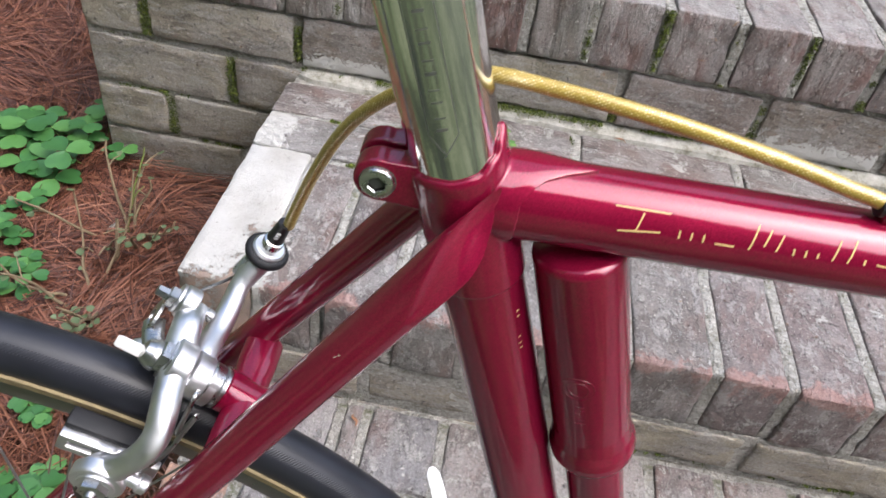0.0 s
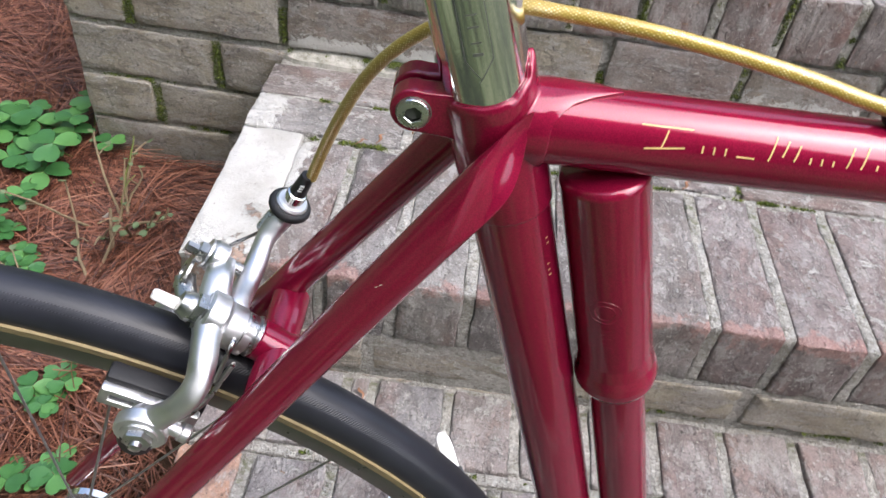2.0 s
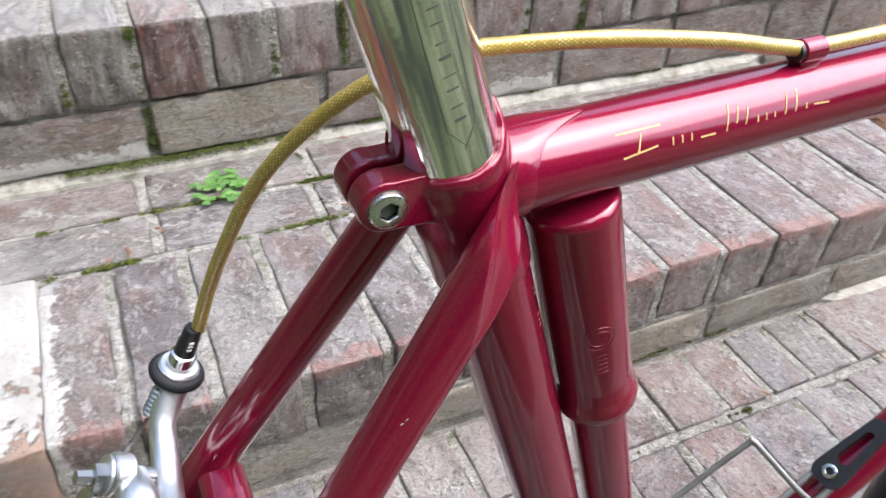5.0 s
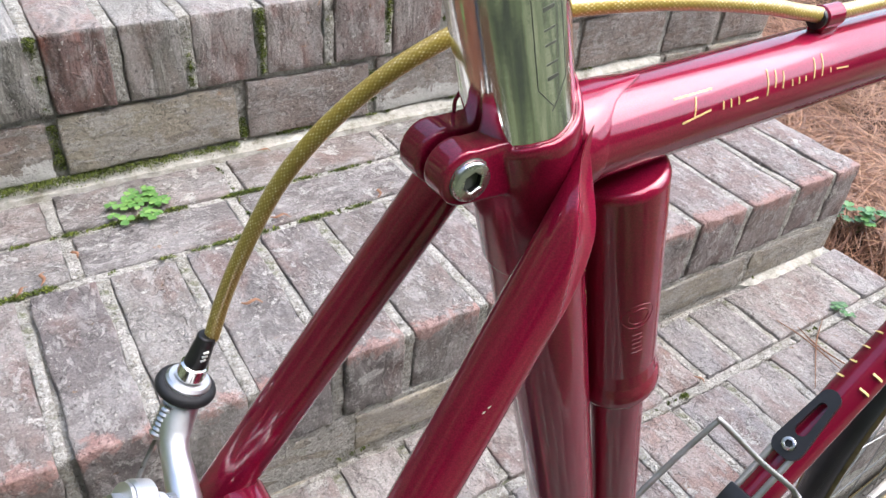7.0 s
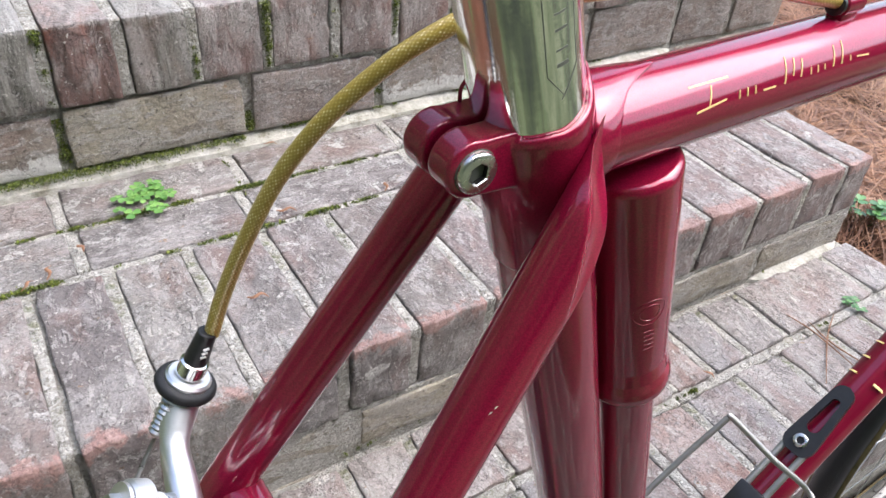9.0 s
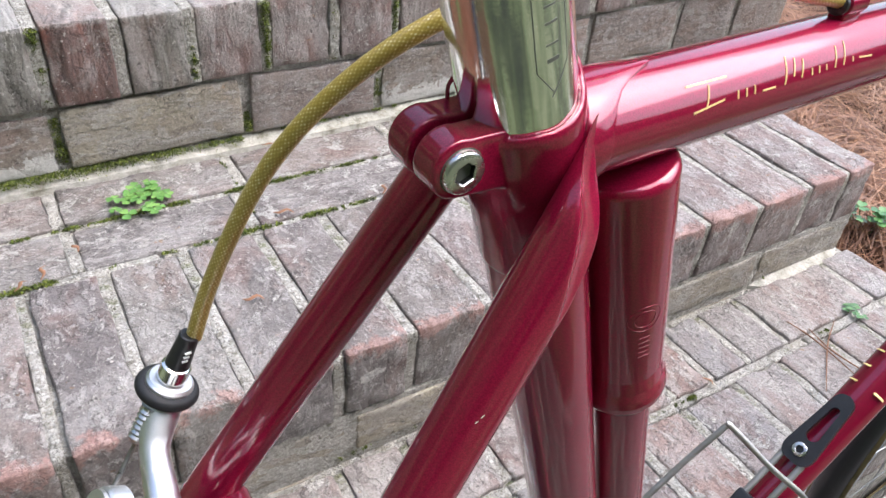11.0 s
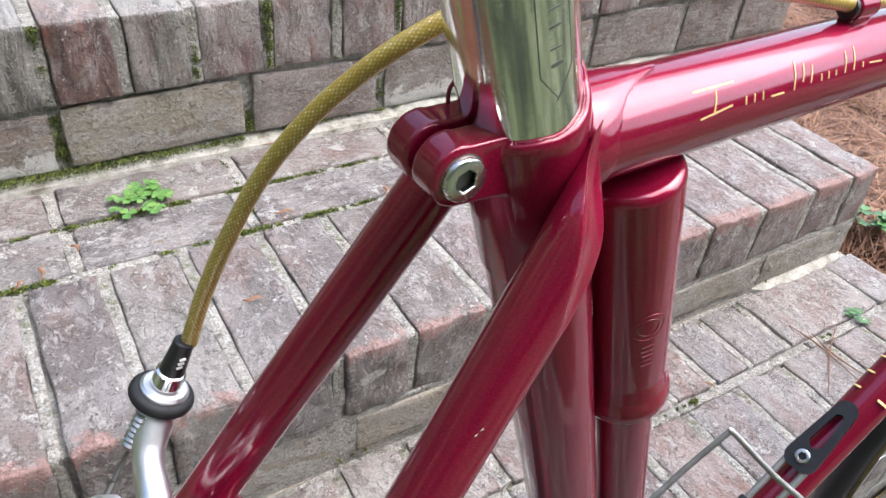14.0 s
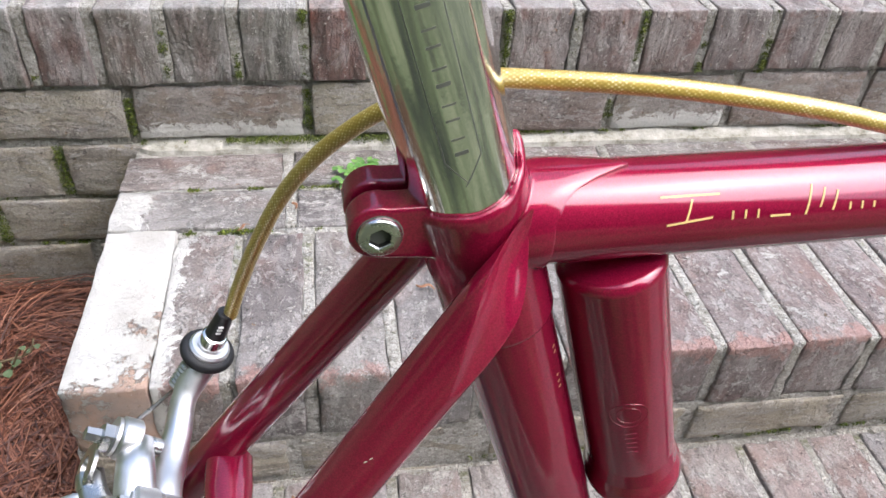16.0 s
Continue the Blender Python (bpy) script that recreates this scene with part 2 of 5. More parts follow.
def white_mat():
    m, n, l, b = mat("peeling_whitewash")
    vec, rnd, obj = shifted(n, l)
    br = ramp(n, [(0.35, (0.46, 0.32, 0.25)), (0.6, (0.34, 0.28, 0.245))])
    l.new(noise_tex(n, l, vec, 18, 5, 0.6), br.inputs[0])
    sep = n.new("ShaderNodeSeparateXYZ")
    l.new(obj, sep.inputs[0])
    # the coat is worn off towards the front edge and the inner side
    v = mathn(n, l, "ADD", noise_tex(n, l, vec, 30, 14, 0.78, 0.1), mathn(n, l, "MULTIPLY", sep.outputs["Y"], 1.1))
    v = mathn(n, l, "SUBTRACT", v, mathn(n, l, "MULTIPLY", sep.outputs["X"], 1.2))
    v = mathn(n, l, "ADD", v, mathn(n, l, "MULTIPLY", sep.outputs["Z"], 2.2))
    k = ramp(n, [(0.44, (0, 0, 0)), (0.47, (1, 1, 1))])
    l.new(v, k.inputs[0])
    wc = ramp(n, [(0.3, (0.45, 0.435, 0.4)), (0.5, (0.56, 0.55, 0.52)), (0.7, (0.64, 0.63, 0.6))])
    l.new(noise_tex(n, l, vec, 14, 6, 0.6), wc.inputs[0])
    spot = ramp(n, [(0.34, (0.55, 0.52, 0.48)), (0.4, (1, 1, 1))])
    l.new(noise_tex(n, l, vec, 120, 8, 0.75), spot.inputs[0])
    l.new(mixc(n, l, 1.0, mixc(n, l, k.outputs[0], br.outputs[0], wc.outputs[0]), spot.outputs[0], "MULTIPLY"), b.inputs["Base Color"])
    b.inputs["Roughness"].default_value = 0.8
    bump(n, l, b, mathn(n, l, "ADD", k.outputs[0], noise_tex(n, l, vec, 80, 10, 0.78)), 0.9, 0.006)
    return m


WHITE = white_mat()


def paint_mat():
    """Metallic burgundy under a clear coat."""
    m, n, l, b = mat("burgundy_metallic_paint")
    tc = n.new("ShaderNodeTexCoord")
    vec = tc.outputs["Object"]
    flake = ramp(n, [(0.35, (0.19, 0.004, 0.027)), (0.65, (0.3, 0.008, 0.043))])
    l.new(noise_tex(n, l, vec, 2600, 2, 0.5), flake.inputs[0])
    cloud = ramp(n, [(0.3, (0.92, 0.92, 0.92)), (0.7, (1.06, 1.06, 1.06))])
    l.new(noise_tex(n, l, vec, 30, 4, 0.5), cloud.inputs[0])
    l.new(mixc(n, l, 1.0, flake.outputs[0], cloud.outputs[0], "MULTIPLY"), b.inputs["Base Color"])
    b.inputs["Metallic"].default_value = 0.35
    b.inputs["Roughness"].default_value = 0.42
    b.inputs["Coat Weight"].default_value = 1.0
    b.inputs["Coat Roughness"].default_value = 0.1
    b.inputs["Coat IOR"].default_value = 1.62
    b.inputs["Specular IOR Level"].default_value = 0.0
    bump(n, l, b, noise_tex(n, l, vec, 90, 3, 0.5), 0.03, 0.002)
    return m


PAINT = paint_mat()


def metal_mat(name, col, rough, scale=300.0, bumpy=0.05, metallic=1.0):
    m, n, l, b = mat(name)
    tc = n.new("ShaderNodeTexCoord")
    vec = tc.outputs["Object"]
    r = ramp(n, [(0.3, (rough * 0.7,) * 3), (0.7, (rough * 1.35,) * 3)])
    l.new(noise_tex(n, l, vec, scale * 0.3, 6, 0.6), r.inputs[0])
    l.new(r.outputs[0], b.inputs["Roughness"])
    c = ramp(n, [(0.3, tuple(q * 0.88 for q in col)), (0.7, col)])
    l.new(noise_tex(n, l, vec, scale * 0.2, 5, 0.6), c.inputs[0])
    l.new(c.outputs[0], b.inputs["Base Color"])
    b.inputs["Metallic"].default_value = metallic
    bump(n, l, b, noise_tex(n, l, vec, scale, 4, 0.6), bumpy, 0.001)
    return m


CHROME = metal_mat("polished_alloy", (0.86, 0.86, 0.83), 0.1, 400, 0.03)
ALLOY = metal_mat("anodised_alloy", (0.82, 0.82, 0.83), 0.4, 420, 0.12)
STEEL = metal_mat("steel", (0.58, 0.58, 0.57), 0.3, 500, 0.05)
BOLT = metal_mat("bright_steel", (0.68, 0.68, 0.67), 0.27, 500, 0.05)
# near-black steel: shade inside the screw holes put into the colour
SHADED_STEEL = metal_mat("shaded_steel", (0.06, 0.06, 0.058), 0.6, 500, 0.1)
WIRE = metal_mat("cage_wire_steel", (0.46, 0.46, 0.455), 0.55, 500, 0.06)
DARK_STEEL = metal_mat("dull_steel_cable", (0.3, 0.29, 0.27), 0.35, 600, 0.1)


def plain_mat(name, col, rough, scale=200.0, bumpy=0.1, var=0.25, spec=0.5):
    m, n, l, b = mat(name)
    tc = n.new("ShaderNodeTexCoord")
    vec = tc.outputs["Object"]
    c = ramp(n, [(0.3, tuple(q * (1 - var) for q in col)), (0.7, tuple(min(1, q * (1 + var)) for q in col))])
    l.new(noise_tex(n, l, vec, scale * 0.25, 6, 0.6), c.inputs[0])
    l.new(c.outputs[0], b.inputs["Base Color"])
    b.inputs["Roughness"].default_value = rough
    b.inputs["Specular IOR Level"].default_value = spec
    bump(n, l, b, noise_tex(n, l, vec, scale, 4, 0.6), bumpy, 0.002)
    return m


RUBBER = plain_mat("black_tyre_rubber", (0.012, 0.012, 0.014), 0.6, 300, 0.12)
BLACK = plain_mat("black_plastic", (0.018, 0.018, 0.02), 0.35, 500, 0.1)
TAN = plain_mat("tan_tyre_wall", (0.27, 0.21, 0.105), 0.6, 400, 0.2)
RIM_GREY = metal_mat("grey_rim", (0.3, 0.29, 0.28), 0.35, 300, 0.08)
GOLD = plain_mat("gold_lettering", (0.72, 0.5, 0.22), 0.35, 200, 0.02, 0.1)
WHITE_STRAP = plain_mat("white_leather", (0.8, 0.79, 0.76), 0.55, 300, 0.15, 0.05)
INK = plain_mat("engraved_line", (0.1, 0.105, 0.09), 0.5, 200, 0.02)
BARK = plain_mat("woody_stem", (0.2, 0.15, 0.09), 0.8, 200, 0.3)
STEM = plain_mat("green_stem", (0.13, 0.16, 0.04), 0.6, 200, 0.1)
LITTER = plain_mat("dark_leaf_litter", (0.045, 0.022, 0.018), 0.6, 150, 0.4)
DARK_PAVER = plain_mat("dark_paver", (0.05, 0.043, 0.04), 0.6, 120, 0.6, 0.45)
STICK = plain_mat("grey_bark", (0.2, 0.175, 0.15), 0.85, 260, 0.6, 0.35)
CHIP = plain_mat("chipped_primer", (0.62, 0.5, 0.47), 0.6, 300, 0.1)
DEAD = plain_mat("dead_leaf", (0.24, 0.115, 0.06), 0.7, 150, 0.2)


def braid_mat():
    """Gold braid under a clear yellow sheath."""
    m, n, l, b = mat("gold_braided_housing")
    uv = n.new("ShaderNodeUVMap")
    sep = n.new("ShaderNodeSeparateXYZ")
    l.new(uv.outputs[0], sep.inputs[0])
    a = mathn(n, l, "SINE", mathn(n, l, "MULTIPLY", sep.outputs[0], 6.2832))
    c = mathn(n, l, "COSINE", mathn(n, l, "MULTIPLY", sep.outputs[1], 6.2832))
    w = mathn(n, l, "MULTIPLY", a, c)
    tc = n.new("ShaderNodeTexCoord")
    worn = ramp(n, [(0.38, (0.0, 0.0, 0.0)), (0.62, (0.3, 0.3, 0.3))])
    l.new(noise_tex(n, l, tc.outputs["Object"], 700, 3, 0.6), worn.inputs[0])
    k = ramp(n, [(0.1, (0.39, 0.26, 0.03)), (0.65, (0.49, 0.34, 0.055)), (0.8, (0.64, 0.5, 0.15)), (1.0, (0.98, 0.92, 0.66))])
    l.new(mathn(n, l, "ADD", mathn(n, l, "ADD", mathn(n, l, "MULTIPLY", w, 0.3), 0.42), worn.outputs[0]), k.inputs[0])
    l.new(k.outputs[0], b.inputs["Base Color"])
    b.inputs["Metallic"].default_value = 0.2
    b.inputs["Roughness"].default_value = 0.45
    b.inputs["Coat Weight"].default_value = 1.0
    b.inputs["Coat Roughness"].default_value = 0.28
    b.inputs["Coat IOR"].default_value = 1.7
    bump(n, l, b, w, 0.1, 0.0005)
    return m


BRAID = braid_mat()


def tread_mat():
    """Black rubber with fine slanting grooves on the shoulders."""
    m, n, l, b = mat("grooved_tyre_rubber")
    uv = n.new("ShaderNodeUVMap")
    sep = n.new("ShaderNodeSeparateXYZ")
    l.new(uv.outputs[0], sep.inputs[0])
    tc = n.new("ShaderNodeTexCoord")
    w = mathn(n, l, "SINE", mathn(n, l, "ADD", mathn(n, l, "MULTIPLY", sep.outputs[0], 9400.0), mathn(n, l, "MULTIPLY", sep.outputs[1], 150.0)))
    band = ramp(n, [(0.27, (0, 0, 0)), (0.28, (1, 1, 1)), (0.325, (1, 1, 1)), (0.335, (0, 0, 0))])
    far = ramp(n, [(0.60, (0, 0, 0)), (0.61, (1, 1, 1)), (0.655, (1, 1, 1)), (0.665, (0, 0, 0))])
    l.new(sep.outputs[1], band.inputs[0])
    l.new(sep.outputs[1], far.inputs[0])
    k = mathn(n, l, "ADD", band.outputs[0], far.outputs[0])
    c = ramp(n, [(0.3, (0.012, 0.013, 0.018)), (0.7, (0.02, 0.021, 0.029))])
    l.new(noise_tex(n, l, tc.outputs["Object"], 40, 6, 0.6), c.inputs[0])
    l.new(c.outputs[0], b.inputs["Base Color"])
    b.inputs["Roughness"].default_value = 0.42
    b.inputs["Specular IOR Level"].default_value = 0.5
    h = mathn(n, l, "ADD", mathn(n, l, "MULTIPLY", w, k), mathn(n, l, "MULTIPLY", noise_tex(n, l, tc.outputs["Object"], 300, 4), 0.2))
    bump(n, l, b, h, 0.28, 0.0003)
    return m


TREAD = tread_mat()


SPLASH = brick_mat("whitewash_splashed_brick", TREADS, 0.57, splash="X")
SPLASH_BACK = brick_mat("whitewash_edged_brick", TREADS, 0.56, "X", 0, splash="X", shift=0.045)
SPLASH_LOW = brick_mat("lime_smeared_brick", [(0.0, (0.25, 0.215, 0.18)), (1.0, (0.26, 0.225, 0.19))], 0.6, "X", 0, splash="Z")


def ground_mat(name, stops, scale):
    m, n, l, b = mat(name)
    tc = n.new("ShaderNodeTexCoord")
    vec = tc.outputs["Object"]
    c = ramp(n, stops)
    l.new(noise_tex(n, l, vec, scale, 10, 0.7, 0.4), c.inputs[0])
    l.new(c.outputs[0], b.inputs["Base Color"])
    b.inputs["Roughness"].default_value = 0.95
    bump(n, l, b, noise_tex(n, l, vec, scale * 3, 8, 0.7), 0.8, 0.02)
    return m


SOIL = ground_mat("leaf_litter_soil", [(0.3, (0.018, 0.0108, 0.006)), (0.5, (0.06, 0.03, 0.015)), (0.7, (0.102, 0.051, 0.024))], 14)
LAWN = ground_mat("lawn", [(0.4, (0.01, 0.014, 0.007)), (0.5, (0.05, 0.068, 0.026)), (0.6, (0.13, 0.145, 0.085))], 1.6)


def island_mat(name, stops, rough=0.7, translucent=0.0):
    """Colour by the random number of each loose piece."""
    m, n, l, b = mat(name)
    g = n.new("ShaderNodeNewGeometry")
    tc = n.new("ShaderNodeTexCoord")
    c = ramp(n, stops)
    l.new(mathn(n, l, "ADD", mathn(n, l, "MULTIPLY", g.outputs["Random Per Island"], 0.7),
                mathn(n, l, "MULTIPLY", noise_tex(n, l, tc.outputs["Object"], 60, 4), 0.3)), c.inputs[0])
    l.new(c.outputs[0], b.inputs["Base Color"])
    b.inputs["Roughness"].default_value = rough
    return m


STRAW = island_mat("pine_straw", [(0.0, (0.03, 0.011, 0.008)), (0.25, (0.075, 0.026, 0.016)), (0.55, (0.175, 0.064, 0.037)),
                                  (0.82, (0.29, 0.12, 0.07)), (0.95, (0.42, 0.24, 0.165)), (1.0, (0.52, 0.4, 0.3))], 0.5)
STRAW_PALE = island_mat("pale_pine_straw", [(0.0, (0.06, 0.024, 0.011)), (0.3, (0.17, 0.068, 0.032)), (0.7, (0.29, 0.135, 0.066)), (1.0, (0.42, 0.25, 0.14))], 0.55)
MOSS = island_mat("moss", [(0.0, (0.02, 0.03, 0.006)), (0.3, (0.055, 0.08, 0.012)), (0.6, (0.12, 0.155, 0.022)), (0.85, (0.2, 0.23, 0.035)), (1.0, (0.3, 0.3, 0.08))], 0.8)
LEAF = island_mat("clover_leaf", [(0.0, (0.022, 0.085, 0.026)), (0.5, (0.048, 0.15, 0.042)), (1.0, (0.12, 0.28, 0.075))], 0.36)
LEAF_YOUNG = island_mat("young_clover_leaf", [(0.0, (0.045, 0.135, 0.03)), (0.5, (0.095, 0.225, 0.05)), (1.0, (0.2, 0.35, 0.09))], 0.5)
LEAF_GREY = island_mat("grey_green_leaf", [(0.0, (0.0702, 0.1092, 0.0468)), (1.0, (0.156, 0.2028, 0.1014))], 0.6)


def treeline_mat():
    m, n, l, b = mat("far_foliage")
    tc = n.new("ShaderNodeTexCoord")
    vec = tc.outputs["Object"]
    c = ramp(n, [(0.4, (0.006, 0.008, 0.006)), (0.47, (0.035, 0.05, 0.02)), (0.54, (0.085, 0.12, 0.05)), (0.64, (0.22, 0.26, 0.15))])
    l.new(noise_tex(n, l, stretch(n, l, vec, (1.0, 1.0, 0.2)), 0.9, 10, 0.65), c.inputs[0])
    l.new(c.outputs[0], b.inputs["Base Color"])
    b.inputs["Roughness"].default_value = 0.9
    return m


TREELINE = treeline_mat()


# ---- mesh tools ----
def part(name, bm, material, parent=None, label="", smooth=True):
    me = bpy.data.meshes.new(name)
    bm.normal_update()
    bm.to_mesh(me)
    bm.free()
    me.materials.append(material)
    if smooth:
        for p in me.polygons:
            p.use_smooth = True
        me.set_sharp_from_angle(angle=radians(38))
    ob = new(name, me)
    ob.parent = parent
    if label:
        ob["label"] = label
    return ob


def frame_of(d):
    d = Vector(d).normalized()
    up = Vector((0, 0, 1)) if abs(d.z) < 0.93 else Vector((1, 0, 0))
    u = d.cross(up).normalized()
    return d, u, u.cross(d).normalized()


def resample(pts, n):
    """Points of a smooth curve through pts."""
    pts = [Vector(p) for p in pts]
    ext = [pts[0] * 2 - pts[1]] + pts + [pts[-1] * 2 - pts[-2]]
    out = []
    for i in range(n):
        s = i / (n - 1) * (len(pts) - 1)
        k = min(int(s), len(pts) - 2)
        t = s - k
        a, b, c, d = ext[k:k + 4]
        out.append(0.5 * (2 * b + (c - a) * t + (2 * a - 5 * b + 4 * c - d) * t * t + (3 * b - a - 3 * c + d) * t ** 3))
    return out


def sweep(pts, radii, sides=20, bm=None, flat=1.0, caps=True, up=None, uv=None):
    """A round or flattened bar along pts. uv: turns round and repeats per metre for a uv map."""
    bm = bm or bmesh.new()
    pts = [Vector(p) for p in pts]
    if isinstance(radii, (int, float)):
        radii = [radii] * len(pts)
    uvl = bm.loops.layers.uv.verify() if uv else None
    ring_prev, u_prev, length, rings = None, None, 0.0, []
    for i, p in enumerate(pts):
        d = (pts[min(i + 1, len(pts) - 1)] - pts[max(i - 1, 0)]).normalized()
        if u_prev is None:
            u = Vector(up) if up else frame_of(d)[1]
        else:
            u = u_prev
        u = (u - d * u.dot(d)).normalized()
        v = d.cross(u)
        u_prev = u
        if i:
            length += (p - pts[i - 1]).length
        ring = [bm.verts.new(p + (u * math.cos(a) + v * math.sin(a) * flat) * radii[i])
                for a in (2 * math.pi * k / sides for k in range(sides))]
        rings.append((ring, length))
    for (r0, l0), (r1, l1) in zip(rings, rings[1:]):
        for k in range(sides):
            f = bm.faces.new((r0[k], r0[(k + 1) % sides], r1[(k + 1) % sides], r1[k]))
            if uv:
                for lp, (a, b) in zip(f.loops, ((k, l0), (k + 1, l0), (k + 1, l1), (k, l1))):
                    lp[uvl].uv = (a / sides * uv[0], b * uv[1])
    if caps:
        bm.faces.new(rings[0][0][::-1])
        bm.faces.new(rings[-1][0])
    return bm


def tube(p0, p1, r0, r1=None, sides=40, cuts=1, bm=None):
    p0, p1 = Vector(p0), Vector(p1)
    r1 = r0 if r1 is None else r1
    pts = [p0.lerp(p1, i / cuts) for i in range(cuts + 1)]
    return sweep(pts, [r0 + (r1 - r0) * i / cuts for i in range(cuts + 1)], sides, bm)


def lathe(base, axis, profile, sides=40, bm=None):
    """profile: (distance along the axis, radius)."""
    base, (d, u, v) = Vector(base), frame_of(axis)
    bm = bm or bmesh.new()
    full = []
    for (s0, r0), (s1, r1) in zip(profile, profile[1:]):
        full.append((s0, r0))
        ln = math.hypot(s1 - s0, r1 - r0)
        if ln > 0.0025:
            for f in (0.0004 / ln, 1 - 0.0004 / ln):
                full.append((s0 + (s1 - s0) * f, r0 + (r1 - r0) * f))
    profile = full + [profile[-1]]
    rings = []
    for s, r in profile:
        rings.append([bm.verts.new(base + d * s + (u * math.cos(a) + v * math.sin(a)) * max(r, 1e-5))
                      for a in (2 * math.pi * k / sides for k in range(sides))])
    for r0, r1 in zip(rings, rings[1:]):
        for k in range(sides):
            bm.faces.new((r0[k], r0[(k + 1) % sides], r1[(k + 1) % sides], r1[k]))
    bm.faces.new(rings[0][::-1])
    bm.faces.new(rings[-1])
    bmesh.ops.recalc_face_normals(bm, faces=bm.faces)
    return bm


def box(x0, x1, y0, y1, z0, z1, bev=0.0, seg=2, bm=None):
    own = bmesh.new()
    bmesh.ops.create_cube(own, size=1.0)
    for v in own.verts:
        v.co = Vector(((x0 + x1) / 2 + v.co.x * (x1 - x0), (y0 + y1) / 2 + v.co.y * (y1 - y0), (z0 + z1) / 2 + v.co.z * (z1 - z0)))
    if bev:
        bmesh.ops.bevel(own, geom=own.edges[:], offset=bev, segments=seg, profile=0.5, affect="EDGES")
    if bm is None:
        return own
    me = bpy.data.meshes.new("tmp")
    own.to_mesh(me)
    own.free()
    bm.from_mesh(me)
    bpy.data.meshes.remove(me)
    return bm


def prism(outline, y0, y1, bev=0.0, seg=2):
    """An outline of (x, z) points pulled out along y."""
    bm = bmesh.new()
    lo = [bm.verts.new((x, y0, z)) for x, z in outline]
    hi = [bm.verts.new((x, y1, z)) for x, z in outline]
    n = len(outline)
    bm.faces.new(lo)
    bm.faces.new(hi[::-1])
    side = []
    for i in range(n):
        side.append(bm.faces.new((lo[i], hi[i], hi[(i + 1) % n], lo[(i + 1) % n])))
    bmesh.ops.recalc_face_normals(bm, faces=bm.faces)
    if bev:
        es = [e for e in bm.edges if abs((e.verts[0].co - e.verts[1].co).y) < 1e-9]
        bmesh.ops.bevel(bm, geom=es, offset=bev, segments=seg, profile=0.5, affect="EDGES")
    return bm


def merged(*bms):
    out = bms[0]
    for b in bms[1:]:
        me = bpy.data.meshes.new("tmp")
        b.to_mesh(me)
        b.free()
        out.from_mesh(me)
        bpy.data.meshes.remove(me)
    return out


# ---- ground and far surroundings ----
def ground_z(x, y):
    z = -0.333
    if x < 0.6:      # bed at the open end of the steps
        k = min(1, max(0, (0.05 - x) / 0.12)) * min(1, max(0, (y + 0.32) / 0.25))
        z += k * (0.066 + 0.05 * max(0, min(1.5, y + 0.1)))
    if x > 1.2:      # bed beyond the other end
        k = min(1, max(0, (x - 1.22) / 0.2)) * min(1, max(0, (y + 0.32) / 0.15))
        z += k * (0.141 + 0.06 * max(0, min(1.5, y)))
    if y > 0.7:      # level behind the steps
        z = max(z, -0.333 + 0.2 * min(1, (y - 0.7) / 0.2))
    return z + 0.012 * noise.noise((x * 7, y * 7, 3.0)) * min(1, max(0, (y + 0.32) / 0.2))


def ground_sheet():
    bm = bmesh.new()
    xs = [-60, -25, -10, -5, -3] + [-2 + 0.08 * i for i in range(76)] + [5, 8, 14, 30, 60]
    ys = [-60, -25, -10, -5, -3, -1.6] + [-0.9 + 0.08 * i for i in range(46)] + [3.5, 5, 8, 14, 30, 60]
    grid = [[bm.verts.new((x, y, ground_z(x, y))) for x in xs] for y in ys]
    for j in range(len(ys) - 1):
        for i in range(len(xs) - 1):
            f = bm.faces.new((grid[j][i], grid[j][i + 1], grid[j + 1][i + 1], grid[j + 1][i]))
            far = ys[j] < -0.7 or xs[i] < -0.75 or (xs[i] < -0.5 and ys[j] < 0.2) or xs[i] > 3 or ys[j] > (1.0 if xs[i] < 0.8 else 1.6)
            f.material_index = 1 if far else 0
    ob = part("ground", bm, SOIL)
    ob.data.materials.append(LAWN)
    return tagged(ob, "brown soil bed running into lawn", "ground", kind="structure")


ground_sheet()


def belt_height(a):
    """Tall trees all round but for a gap past the right end of the steps; unseen extra height behind the camera blocks
    sky light.
    """
    off = abs((a + 0.05 + math.pi) % math.tau - math.pi)
    open_ = min(1.0, max(0.0, (radians(62) - off) / radians(28)))
    back = abs((a + radians(120) + math.pi) % math.tau - math.pi)
    back = min(1.0, max(0.0, (radians(75) - back) / radians(25)))
    return 12.0 + 11.0 * back - 8.5 * open_ * open_ * (3 - 2 * open_) + 2.2 * noise.noise((math.cos(a) * 3, math.sin(a) * 3, 9.0))


def tree_belt():
    """A plain ring of foliage far round the place, as the polished post mirrors it."""
    bm = bmesh.new()
    n, prev = 160, None
    for i in range(n + 1):
        a = 2 * math.pi * i / n
        col = []
        for j in range(9):
            h = j / 8
            r = 13 + 1.2 * noise.noise((math.cos(a) * 5, math.sin(a) * 5, j * 0.8)) + 1.8 * h
            col.append(bm.verts.new((r * math.cos(a), r * math.sin(a), -0.4 + h * belt_height(a))))
        if prev:
            for j in range(8):
                bm.faces.new((prev[j], col[j], col[j + 1], prev[j + 1]))
        prev = col
    return tagged(part("backdrop", bm, TREELINE), "distant green belt of trees round the garden", "backdrop", kind="structure")


tree_belt()

# ---- brick steps ----
rng = random.Random(5)


